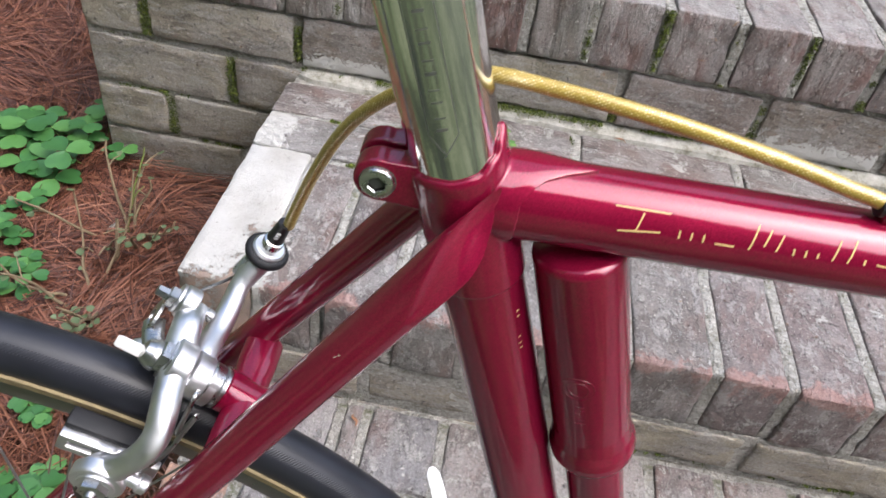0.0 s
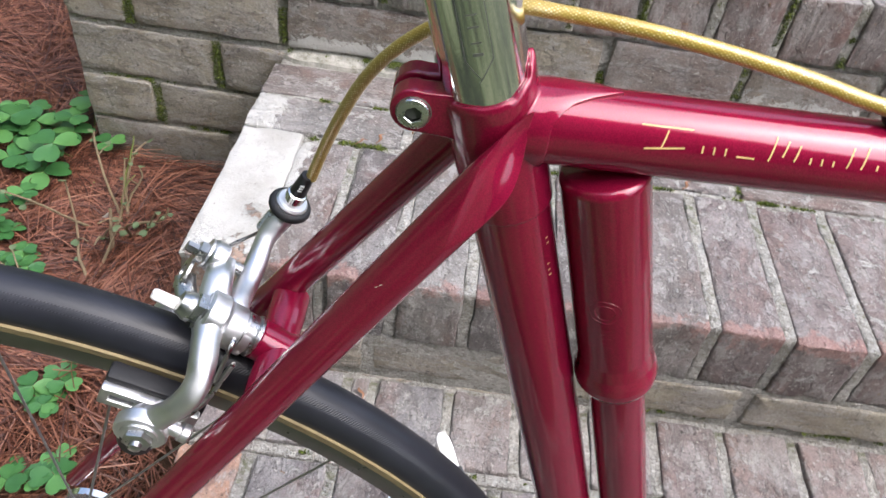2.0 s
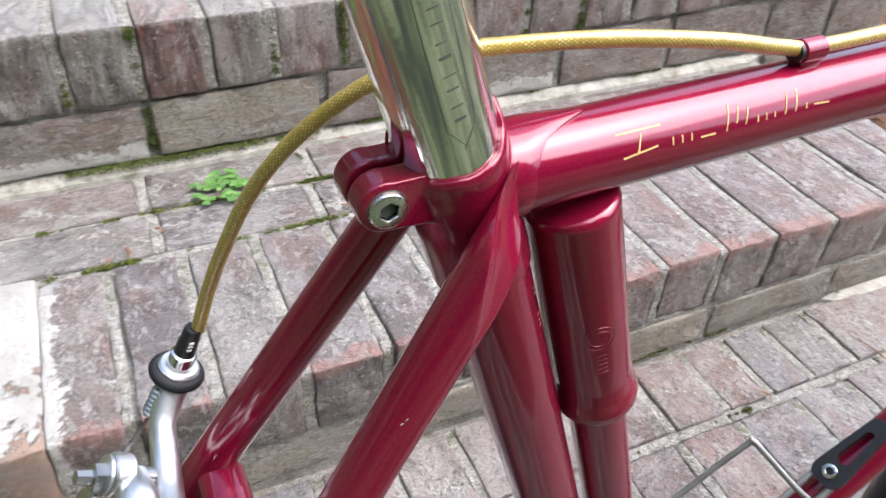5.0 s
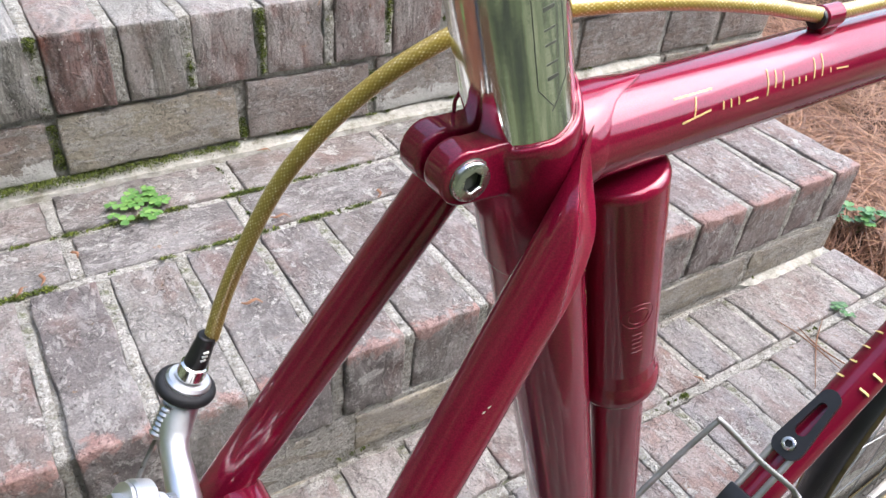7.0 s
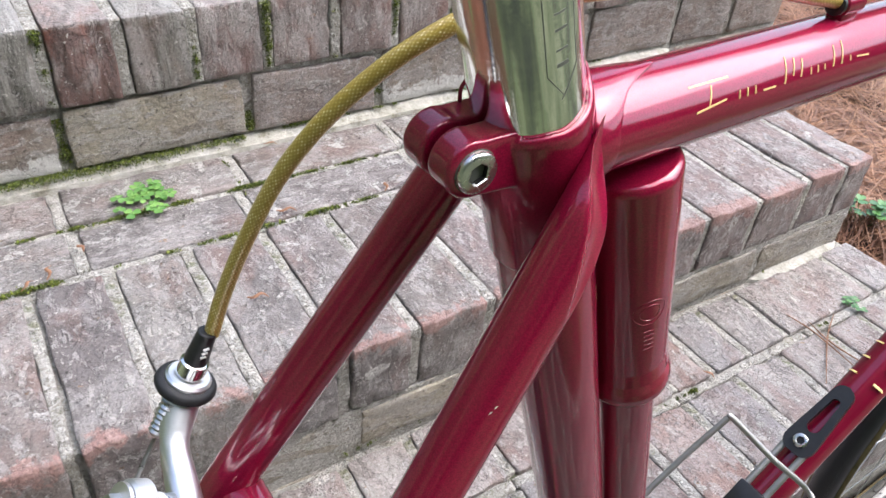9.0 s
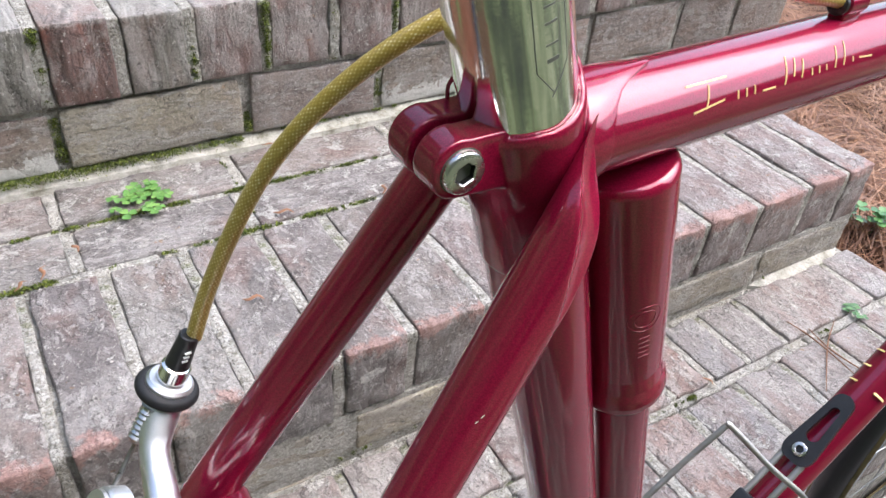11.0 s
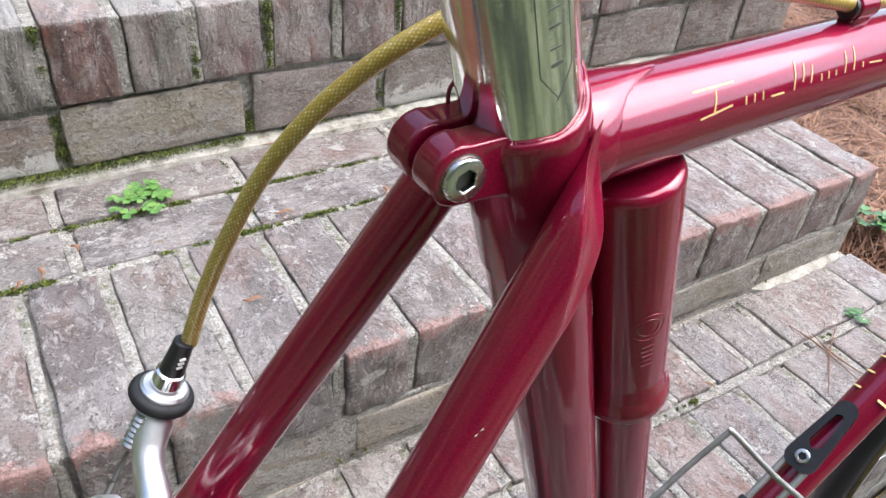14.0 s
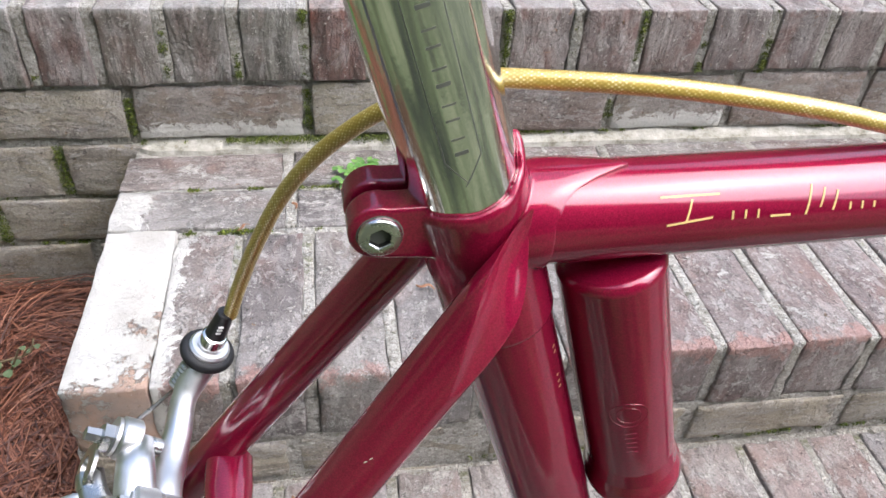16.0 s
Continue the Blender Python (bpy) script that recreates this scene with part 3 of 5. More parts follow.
def brick_mesh(w, d, h, bev=0.0024, rough=0.0022, fine=True):
    bm = bmesh.new()
    bmesh.ops.create_cube(bm, size=1.0)
    for v in bm.verts:
        v.co = Vector((v.co.x * w, v.co.y * d, v.co.z * h))
    bmesh.ops.bevel(bm, geom=bm.edges[:], offset=bev, segments=2, profile=0.5, affect="EDGES")
    if fine:
        bmesh.ops.subdivide_edges(bm, edges=[e for e in bm.edges if e.calc_length() > 0.02], cuts=7, use_grid_fill=True)
    sx, sy = rng.uniform(0, 90), rng.uniform(0, 90)
    for v in bm.verts:
        v.co += Vector((noise.noise((v.co.x * 30 + sx, v.co.y * 30, v.co.z * 30)),
                        noise.noise((v.co.x * 30, v.co.y * 30 + sy, v.co.z * 30)),
                        noise.noise((v.co.x * 30 + sy, v.co.y * 30, v.co.z * 30 + sx)))) * rough
        v.co += Vector((noise.noise((v.co.x * 140 + sy, v.co.y * 140, v.co.z * 140 + sx)), noise.noise((v.co.x * 140, v.co.y * 140 + sx, v.co.z * 140)), 0)) * rough * 0.6
        # chips along the arrises
        near = sum(abs(abs(q) - half) < 0.006 for q, half in zip(v.co, (w / 2, d / 2, h / 2)))
        if near >= 2:
            chip = max(0.0, noise.noise((v.co.x * 55 + sx, v.co.y * 55 + sy, v.co.z * 55)) - 0.12)
            v.co *= 1.0 - min(0.05, chip * 0.006 / v.co.length)
    me = bpy.data.meshes.new("brick")
    bm.to_mesh(me)
    bm.free()
    for p in me.polygons:
        p.use_smooth = True
    me.set_sharp_from_angle(angle=radians(50))
    return me


def brick(parent, x0, x1, y0, y1, z0, z1, material, tilt=0.6, fine=True):
    me = brick_mesh(x1 - x0, y1 - y0, z1 - z0, fine=fine)
    me.materials.append(material)
    ob = new("brick", me)
    ob.parent = parent
    ob.matrix_basis = pose((x0 + x1) / 2, (y0 + y1) / 2, (z0 + z1) / 2, rng.uniform(-tilt, tilt), rng.uniform(-tilt, tilt), rng.uniform(-tilt, tilt))
    return ob


def strip(parent, x0, x1, y0, y1, z0, z1):
    """Mortar standing in a joint; it clings to one brick and leaves a dark crack along the next."""
    me = brick_mesh(x1 - x0, y1 - y0, z1 - z0, 0.0016, 0.0016)
    me.materials.append(MORTAR)
    ob = new("mortar_joint", me)
    ob.parent = parent
    ob.matrix_basis = pose((x0 + x1) / 2, (y0 + y1) / 2, (z0 + z1) / 2, 0, 0, rng.uniform(-0.25, 0.25))


def run(parent, joints, gap, y0, y1, z0, z1, material, jitter=0.002, fine=True, filled=False, low=0.0, high=0.0):
    """A row of bricks between the joints along x; filled: with mortar strips in the joints; low, high: rise of its bottom and top along x."""
    if filled:
        for b in joints[1:-1]:
            w_ = rng.uniform(0.0, 0.0012)
            strip(parent, b - gap / 2 - 0.0006, b + gap / 2 - w_, y0 + rng.uniform(0.0008, 0.0035), y1 - 0.001, z0 + low * b, z1 + high * b - rng.uniform(0.0008, 0.0026))
    for a, b in zip(joints, joints[1:]):
        j = rng.uniform(-jitter, jitter)
        k = rng.uniform(-jitter, jitter) * 0.6
        m = material if not callable(material) else material(a)
        brick(parent, a + gap / 2, b - gap / 2, y0 + j, y1 + j, z0 + k + low * (a + b) / 2, z1 + k + high * (a + b) / 2, m, fine=fine)


def step(name, label, core):
    """A step: its mortar core, to which the bricks are added."""
    e = new(name)
    tagged(e, label, "step", kind="structure")
    bm = None
    for c in core:
        bm = box(*c, bm=bm)
    part("mortar", bm, MORTAR, e, "pale mortar with green moss", smooth=False)
    return e


D = 0.428
# upper step
up = step("step_upper", "weathered brick step with mossy joints", [(-0.304, 1.574, D + 0.0025, 0.95, -0.38, 0.094), (-0.304, 1.574, D + 0.001, 0.95, 0.094, 0.185)])
run(up, [-0.31, -0.21, 0.0135, 0.24, 0.47, 0.665, 0.85, 1.06, 1.27, 1.42, 1.58], 0.013, D - 0.003, D + 0.1, 0.012, 0.0835, lambda a: SPLASH_LOW if a in (0.0135, 0.665) else LONG_MAUVE if a > 0.4 else BRICK_TAN, high=0.016)
lj = [-0.31, -0.245, -0.168, -0.088, -0.01, 0.07, 0.156, 0.24, 0.324, 0.408, 0.502, 0.596, 0.687, 0.78, 0.875, 0.961, 1.05, 1.14, 1.23, 1.32, 1.41, 1.5, 1.58]
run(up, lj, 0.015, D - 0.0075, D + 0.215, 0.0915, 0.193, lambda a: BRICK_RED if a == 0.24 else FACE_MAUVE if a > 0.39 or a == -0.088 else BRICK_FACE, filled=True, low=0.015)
run(up, [-0.31, -0.06, 0.17, 0.4, 0.63, 0.86, 1.09, 1.32, 1.58], 0.013, D + 0.23, D + 0.305, 0.12, 0.192, BRICK_FLAT)
run(up, [-0.31, -0.17, 0.06, 0.29, 0.52, 0.75, 0.98, 1.21, 1.44, 1.58], 0.013, D + 0.318, D + 0.395, 0.12, 0.192, BRICK_FLAT)
run(up, [-0.31, -0.0865, 0.1], 0.014, D - 0.003, D + 0.1, -0.076, 0.002, BRICK_TAN)
run(up, [-0.31, -0.19, 0.03], 0.014, D - 0.003, D + 0.1, -0.155, -0.084, BRICK_TAN)
run(up, [-0.31, -0.075, 0.05], 0.014, D - 0.003, D + 0.1, -0.24, -0.163, BRICK_TAN)
run(up, [-0.31, -0.18, 0.03], 0.014, D - 0.003, D + 0.1, -0.325, -0.248, BRICK_TAN)
run(up, [1.285, 1.4, 1.58], 0.014, D - 0.003, D + 0.1, -0.076, 0.002, BRICK_TAN)
run(up, [1.285, 1.58], 0.014, D - 0.003, D + 0.1, -0.155, -0.084, BRICK_TAN)
# middle step
mid = step("step_middle", "weathered brick step with a whitewashed end brick",
           [(0.006, 1.278, 0.0025, D + 0.006, -0.38, -0.0895), (0.012, 1.272, 0.0075, D + 0.006, -0.0895, -0.0075)])
mj = [0.0, 0.083, 0.159, 0.236, 0.319, 0.405, 0.486, 0.581, 0.66, 0.748, 0.838, 0.919, 1.02, 1.126, 1.215, 1.285]
brick(mid, 0.0875, 0.1515, 0.0, 0.226, -0.088, 0.0, SPLASH)
strip(mid, 0.151, 0.162, 0.003, 0.226, -0.088, -0.0014)
run(mid, mj[2:], 0.0135, 0.0, 0.226, -0.088, 0.0, lambda a: BRICK if a < 0.5 else BRICK_MAUVE, filled=True)
for a, b in zip((0.088, 0.3, 0.52, 0.76, 1.0), (0.3, 0.52, 0.76, 1.0, 1.28)):
    strip(mid, a, b - 0.001, 0.2275, 0.2385, -0.06, -0.0032)
    strip(mid, a - 0.075, b - 0.076, 0.3165, 0.3252, -0.06, -0.003)
w = brick(mid, 0.009, 0.0872, 0.0, 0.2392, -0.088, 0.0006, WHITE, 0.15)
w["label"] = "whitewashed brick with peeling coat"
run(mid, [0.0, 0.2165, 0.41, 0.645, 0.87, 1.08, 1.285], 0.014, 0.24, 0.316, -0.07, -0.001, lambda a: SPLASH_BACK if a == 0.0 else BRICK_FLAT, filled=True)
run(mid, [0.0, 0.212, 0.425, 0.652, 0.88, 1.1, 1.285], 0.014, 0.326, 0.402, -0.07, 0.0, BRICK_FLAT, filled=True)
run(mid, [0.0, 0.0, 0.214, 0.418, 0.65, 0.846, 1.065, 1.285][1:], 0.013, 0.0005, 0.1, -0.152, -0.097, BRICK_TAN)
run(mid, [0.0, 0.2, 0.42, 0.63, 0.85, 1.07, 1.285], 0.013, 0.0005, 0.1, -0.23, -0.165, BRICK_TAN)
for y0 in (0.02, 0.12, 0.22, 0.32):
    brick(mid, 0.0, 0.03, y0, y0 + 0.09, -0.152, -0.097, BRICK_TAN)
    brick(mid, 0.0, 0.03, y0 - 0.01, y0 + 0.08, -0.235, -0.165, BRICK_TAN)
    brick(mid, 1.255, 1.285, y0, y0 + 0.09, -0.152, -0.097, BRICK_TAN)


def fillet(parent, x0, x1, y, z, wide, high, seed):
    """A trowelled strip of pale mortar in the corner between tread and riser."""
    bm = bmesh.new()
    rows = []
    n = int((x1 - x0) / 0.006)
    for i in range(n + 1):
        x = x0 + (x1 - x0) * i / n
        a = noise.noise((x * 25, seed, 0.0)) * 0.5 + noise.noise((x * 90, seed, 4.0)) * 0.35
        ends = min(1.0, 0.15 + 0.15 * min(i, n - i))
        w_, h_ = wide * (1 + 0.35 * a) * ends, high * (1 + 0.5 * a) * ends
        rows.append([bm.verts.new((x, y - w_ * k, z + h_ * (1 - k) ** 1.6 - 0.008 * (k == 1))) for k in (0.0, 0.2, 0.45, 0.7, 0.9, 1.0)])
    for p, q in zip(rows, rows[1:]):
        for k in range(5):
            bm.faces.new((p[k], p[k + 1], q[k + 1], q[k]))
    part("mortar_fillet", bm, LIME, parent, "pale lime mortar strip")


def moss(parent, line, wide, high, cover, seed):
    """Moss along a joint: thousands of tiny pointed leaves, thick where the noise is high, thinning out to nothing."""
    a, b = Vector(line[0]), Vector(line[1])
    run_ = (b - a).normalized()
    out = Vector((0, -0.94, 0.34)) if parent is up and a.y < D + 0.02 else Vector((0, 0, 1))
    across = out.cross(run_).normalized()
    r = random.Random(int(seed * 100) + 17)
    verts, faces = [], []
    for _ in range(int((b - a).length / 0.00007)):
        p = a.lerp(b, r.random())
        k = noise.noise((p.x * 11 + seed, p.y * 11, p.z * 11)) + 0.7 * noise.noise((p.x * 45 + seed, p.y * 45, p.z * 45)) + 0.5 * noise.noise((p.x * 130 + seed, p.y * 130, p.z * 130)) - 0.6 + cover
        k = min(1.0, max(0.0, k * 1.5))
        side = max(-2.0, min(2.0, r.gauss(0, 0.5)))
        if r.random() > k * (1.15 - 0.35 * abs(side)):
            continue
        mound = high * (0.6 if out.z > 0.9 else 1.3) * k * max(0.0, 1 - side * side * 0.5)
        p = p + across * (side * wide * (0.5 + 0.5 * k)) + out * (mound * r.random() - 0.0012)
        ang, ln, wd = r.uniform(0, math.tau), r.uniform(0.0014, 0.0032), r.uniform(0.0004, 0.0008)
        flat_ = run_ * math.cos(ang) + across * math.sin(ang)
        tip = p + (out * r.uniform(0.45, 1.0) + flat_ * r.uniform(0.2, 0.9)) * ln
        q = out.cross(flat_) * wd
        i = len(verts)
        verts += [p - q, p + q, p.lerp(tip, 0.55) + q * 1.3 + out * 0.0002, tip, p.lerp(tip, 0.55) - q * 1.3 + out * 0.0002]
        faces.append((i, i + 1, i + 2, i + 3, i + 4))
    me = bpy.data.meshes.new("moss")
    me.from_pydata([tuple(v) for v in verts], [], faces)
    me.materials.append(MOSS)
    ob = new("moss", me)
    ob.parent = parent
    ob["label"] = "green moss cushions in the joints"
    ob["kind"] = "stuff"


fillet(mid, 0.004, 1.28, D + 0.004, -0.001, 0.021, 0.010, 1.0)
moss(mid, ((0.02, D - 0.006, 0.008), (0.46, D - 0.006, 0.008)), 0.012, 0.008, 1.15, 2.0)
moss(mid, ((0.46, D - 0.003, 0.010), (1.2, D - 0.003, 0.010)), 0.006, 0.005, 0.4, 2.0)
moss(mid, ((0.09, 0.233, -0.002), (0.52, 0.233, -0.002)), 0.0055, 0.0045, 0.85, 5.0)
moss(mid, ((0.52, 0.233, -0.002), (1.2, 0.233, -0.002)), 0.005, 0.004, 0.5, 5.0)
moss(mid, ((0.09, 0.321, -0.002), (0.52, 0.321, -0.002)), 0.0045, 0.004, 0.7, 9.0)
moss(mid, ((0.52, 0.321, -0.002), (1.2, 0.321, -0.002)), 0.0045, 0.004, 0.45, 9.0)
moss(mid, ((0.65, 0.245, -0.002), (0.65, 0.4, -0.002)), 0.005, 0.004, 0.5, 14.0)
moss(mid, ((0.2145, 0.245, -0.001), (0.2145, 0.31, -0.001)), 0.006, 0.004, 0.5, 3.0)
moss(mid, ((0.4175, 0.245, -0.001), (0.4175, 0.4, -0.001)), 0.005, 0.004, 0.4, 4.0)
for x_, z0_, z1_ in ((-0.21, 0.012, 0.09), (-0.0865, -0.076, 0.002), (-0.19, -0.155, -0.084), (0.0135, 0.014, 0.07), (0.47, 0.014, 0.06), (0.24, 0.02, 0.08), (0.665, 0.03, 0.08)):
    moss(up, ((x_, D + 0.001, z0_), (x_, D + 0.001, z1_)), 0.012 if x_ < -0.05 else 0.009, 0.005, 1.15, x_ * 9)
for x_, much in ((0.502, 0.95), (0.156, 0.85), (0.408, 0.55), (0.324, 0.4), (0.24, 0.3), (-0.088, 0.65), (0.07, 0.4), (0.78, 0.6), (0.596, 0.4), (0.687, 0.55), (0.875, 0.6)):
    moss(up, ((x_, D - 0.004, 0.1), (x_, D - 0.004, 0.19)), 0.007, 0.005, much, x_ * 7)
moss(up, ((-0.28, D + 0.003, -0.08), (0.0, D + 0.003, -0.08)), 0.005, 0.004, 0.6, 6.0)
moss(up, ((-0.28, D + 0.003, -0.159), (0.0, D + 0.003, -0.159)), 0.005, 0.004, 0.6, 7.0)
moss(up, ((-0.28, D + 0.003, 0.007), (0.0, D + 0.003, 0.007)), 0.004, 0.004, 0.45, 8.0)
# lower step
LOW = -0.158
low = step("step_lower", "low weathered brick step with short and long bricks",
           [(0.036, 1.3, -0.2755, 0.02, -0.38, LOW - 0.0895), (0.042, 1.294, -0.268, 0.02, -0.2475, LOW - 0.0075)])
run(low, [0.03, 0.115, 0.195, 0.2255, 0.315, 0.395, 0.475, 0.555, 0.635, 0.722, 0.805, 0.875, 0.945, 1.022, 1.222, 1.305], 0.0125, -0.108, -0.008, LOW - 0.06, LOW, BRICK_LOW, filled=True)
for a, b in zip((0.04, 0.3, 0.55, 0.8, 1.05), (0.3, 0.55, 0.8, 1.05, 1.3)):
    strip(low, a, b - 0.001, -0.1225, -0.1098, LOW - 0.05, LOW - 0.0022)
run(low, [0.03, 0.11, 0.2, 0.29, 0.375, 0.46, 0.545, 0.63, 0.715, 0.801, 0.892, 0.979, 1.0766, 1.154, 1.235, 1.305], 0.014, -0.278, -0.124, LOW - 0.088, LOW, lambda a: SALMON if a == 0.03 else BRICK_LOW, filled=True)
run(low, [0.03, 0.25, 0.47, 0.69, 0.91, 1.13, 1.305], 0.012, -0.272, -0.2, LOW - 0.15, LOW - 0.098, BRICK_TAN)
fillet(low, 1.06, 1.29, 0.012, LOW - 0.001, 0.028, 0.008, 5.0)
moss(low, ((0.1, 0.0, LOW + 0.006), (1.25, 0.0, LOW + 0.006)), 0.005, 0.006, 0.25, 12.0)
moss(low, ((0.1, -0.116, LOW - 0.001), (1.25, -0.116, LOW - 0.001)), 0.004, 0.003, 0.08, 15.0)
# paved walk, unseen: added for the wheels, dark to mute its reflection
walkway = step("pavement", "unseen dark brick walk added under the wheels", [(-0.2, 2.4, -0.74, -0.28, -0.42, -0.330)])
wr = 0
y = -0.285
while y > -0.72:
    off = 0.0 if wr % 2 else 0.11
    run(walkway, [-0.2 + off + 0.222 * i for i in range(12)], 0.012, y - 0.1, y, -0.385, -0.3258, DARK_PAVER, fine=False)
    y -= 0.112
    wr += 1


# ---- pine straw ----
def straw(name, areas, count, seed, label, material):
    r = random.Random(seed)
    verts, faces = [], []
    for _ in range(count):
        x0, x1, y0, y1 = areas[r.randrange(len(areas))]
        x, y = r.uniform(x0, x1), r.uniform(y0, y1)
        if -0.32 < x < 1.6 and y > D - 0.02 or -0.01 < x < 1.3 and y > -0.29:
            continue
        lean = 5.0 * noise.noise((x * 5, y * 5, seed))          # needles lie in loose sheaves
        a, ln, wd = lean + r.gauss(0, 0.75), r.uniform(0.09, 0.23), r.uniform(0.00055, 0.001)
        bend, lift = r.uniform(-0.5, 0.5), 0.024 * r.random() ** 1.4
        slope = r.uniform(-0.1, 0.1)
        base = len(verts)
        segs = 4
        px, py = x, y
        ang = a
        bad = False
        for s in range(segs + 1):
            z = ground_z(px, py) + 0.004 + lift + slope * (s - 2) * ln / segs + 0.006 * math.sin(s * 1.3 + x * 40)
            if (-0.31 < px < 1.58 and py > D) or (0.0 < px < 1.285 and py > -0.27 and py < D):
                bad = True
            nx, ny = -math.sin(ang) * wd, math.cos(ang) * wd
            verts += [(px - nx, py - ny, z), (px + nx, py + ny, z + 0.0004)]
            px += math.cos(ang) * ln / segs
            py += math.sin(ang) * ln / segs
            ang += bend / segs
        if bad:
            del verts[base:]
            continue
        for s in range(segs):
            i = base + 2 * s
            faces.append((i, i + 1, i + 3, i + 2))
    me = bpy.data.meshes.new(name)
    me.from_pydata(verts, [], faces)
    me.materials.append(material)
    return tagged(new(name, me), label, "pine straw", kind="stuff")


straw("pine_straw", [(-0.5, 0.03, -0.3, 0.5), (-0.5, 0.03, 0.0, 0.5), (-0.5, 0.03, 0.0, 0.44), (-0.8, -0.2, 0.3, 1.0), (-0.75, -0.2, 0.3, 0.95)], 26000, 11,
      "reddish brown pine needles covering the bed beside the steps", STRAW)
straw("pine_straw", [(1.25, 2.6, -0.3, 0.9), (1.25, 1.9, -0.3, 0.45), (1.5, 2.9, 0.3, 1.6)], 14000, 12,
      "tan pine needles covering the bed past the steps", STRAW_PALE)


# ---- plants ----
def leaflet(bm, at, ang, pitch, size, material_index=0):
    """A heart-shaped leaflet folded along its middle."""
    m = Matrix.Translation(at) @ Matrix.Rotation(ang, 4, "Z") @ Matrix.Rotation(pitch, 4, "Y")
    prof = ((0.0, 0.0), (0.18, 0.27), (0.45, 0.48), (0.75, 0.52), (0.97, 0.38), (1.0, 0.16), (0.92, 0.0))
    mid = [bm.verts.new(m @ Vector((p[0] * size if p[0] < 0.92 else 0.92 * size, 0, -0.06 * size * (0 < i < 6)))) for i, p in enumerate(prof)]
    for sgn in (1, -1):
        edge = [mid[0]] + [bm.verts.new(m @ Vector((p[0] * size, sgn * p[1] * size, 0.05 * size * math.sin(i)))) for i, p in enumerate(prof[1:-1], 1)] + [mid[-1]]
        for i in range(len(prof) - 1):
            q = [mid[i], edge[i], edge[i + 1], mid[i + 1]]
            q = list(dict.fromkeys(q))
            if len(q) > 2:
                bm.faces.new(q if sgn < 0 else q[::-1])


def clover(x, y, spread, count, size, height, seed, label, z=None, leaf=LEAF):
    r = random.Random(seed)
    e = new("clover_plant")
    z0 = ground_z(x, y) if z is None else z
    e.location = (x, y, z0)
    tagged(e, label, "plant", group="clover plants")
    for _ in range(count):
        a, d = r.uniform(0, math.tau), spread * math.sqrt(r.random())
        tip = Vector((d * math.cos(a), d * math.sin(a), height * r.uniform(0.55, 1.0)))
        part("stem", sweep(resample([(tip.x * 0.3, tip.y * 0.3, -0.004), (tip.x * 0.8, tip.y * 0.8, tip.z * 0.6), tuple(tip)], 6), size * 0.035, 6), STEM, e)
        lb = bmesh.new()
        t0, s = r.uniform(0, math.tau), size * r.uniform(0.7, 1.1)
        for k in range(3):
            leaflet(lb, tip, t0 + k * math.tau / 3 + r.uniform(-0.15, 0.15), r.uniform(-0.25, 0.2), s)
        part("leaf", lb, leaf, e)
    return e


clover(-0.325, 0.425, 0.085, 10, 0.037, 0.07, 1, "large green three-lobed clover standing in pine straw")
clover(-0.43, 0.41, 0.065, 8, 0.037, 0.07, 12, "large green three-lobed clover standing in pine straw")
clover(-0.385, 0.335, 0.04, 3, 0.038, 0.06, 2, "large green three-lobed clover standing in pine straw")
clover(-0.365, 0.235, 0.04, 7, 0.025, 0.05, 3, "bright green clover in pine straw")
clover(-0.31, 0.14, 0.045, 8, 0.026, 0.05, 4, "bright green clover in pine straw")
clover(-0.14, -0.135, 0.035, 6, 0.024, 0.05, 5, "bright green clover in pine straw")
clover(-0.175, -0.03, 0.035, 7, 0.022, 0.04, 6, "bright green clover in pine straw")
clover(0.302, 0.338, 0.034, 26, 0.0092, 0.011, 7, "tiny clover growing from a joint of the brick step", z=-0.001, leaf=LEAF_YOUNG)
clover(1.165, -0.117, 0.018, 8, 0.007, 0.01, 8, "tiny green weed in a joint of the brick step", z=LOW - 0.002)
clover(1.44, 0.03, 0.06, 12, 0.018, 0.05, 9, "small green weed in tan pine straw")


def shrub(x, y, seed):
    """A low woody seedling with thin forked stems and small grey-green leaves."""
    r = random.Random(seed)
    e = new("woody_seedling")
    e.location = (x, y, ground_z(x, y))
    tagged(e, "half-bare woody seedling with small grey-green leaves", "plant")
    for k in range(8):
        a = r.uniform(0, math.tau)
        ln = r.uniform(0.1, 0.19)
        pts = [(0, 0, -0.005)]
        for s in range(1, 5):
            q = s / 4
            pts.append((math.cos(a) * ln * q * 0.75 + r.uniform(-0.008, 0.008), math.sin(a) * ln * q * 0.75 + r.uniform(-0.008, 0.008), ln * q * r.uniform(0.45, 0.9)))
        c = resample(pts, 10)
        wood = sweep(c, [0.0028 - 0.00018 * i for i in range(10)], 6)
        tip = c[6] + Vector((r.uniform(-0.03, 0.03), r.uniform(-0.03, 0.03), r.uniform(0.0, 0.03)))
        sweep([c[6], c[6].lerp(tip, 0.5) + Vector((0, 0, 0.004)), tip], [0.0012, 0.001, 0.0008], 6, wood)
        stem = part("stem", wood, BARK, e)
        for at in r.sample([c[4], c[6], c[7], c[9], tip], 3):
            lb = bmesh.new()
            leaflet(lb, at, r.uniform(0, math.tau), r.uniform(-0.6, 0.3), r.uniform(0.006, 0.013))
            part("leaf", lb, LEAF_GREY, stem)


shrub(-0.2, 0.25, 3)
shrub(-0.19, 0.12, 8)


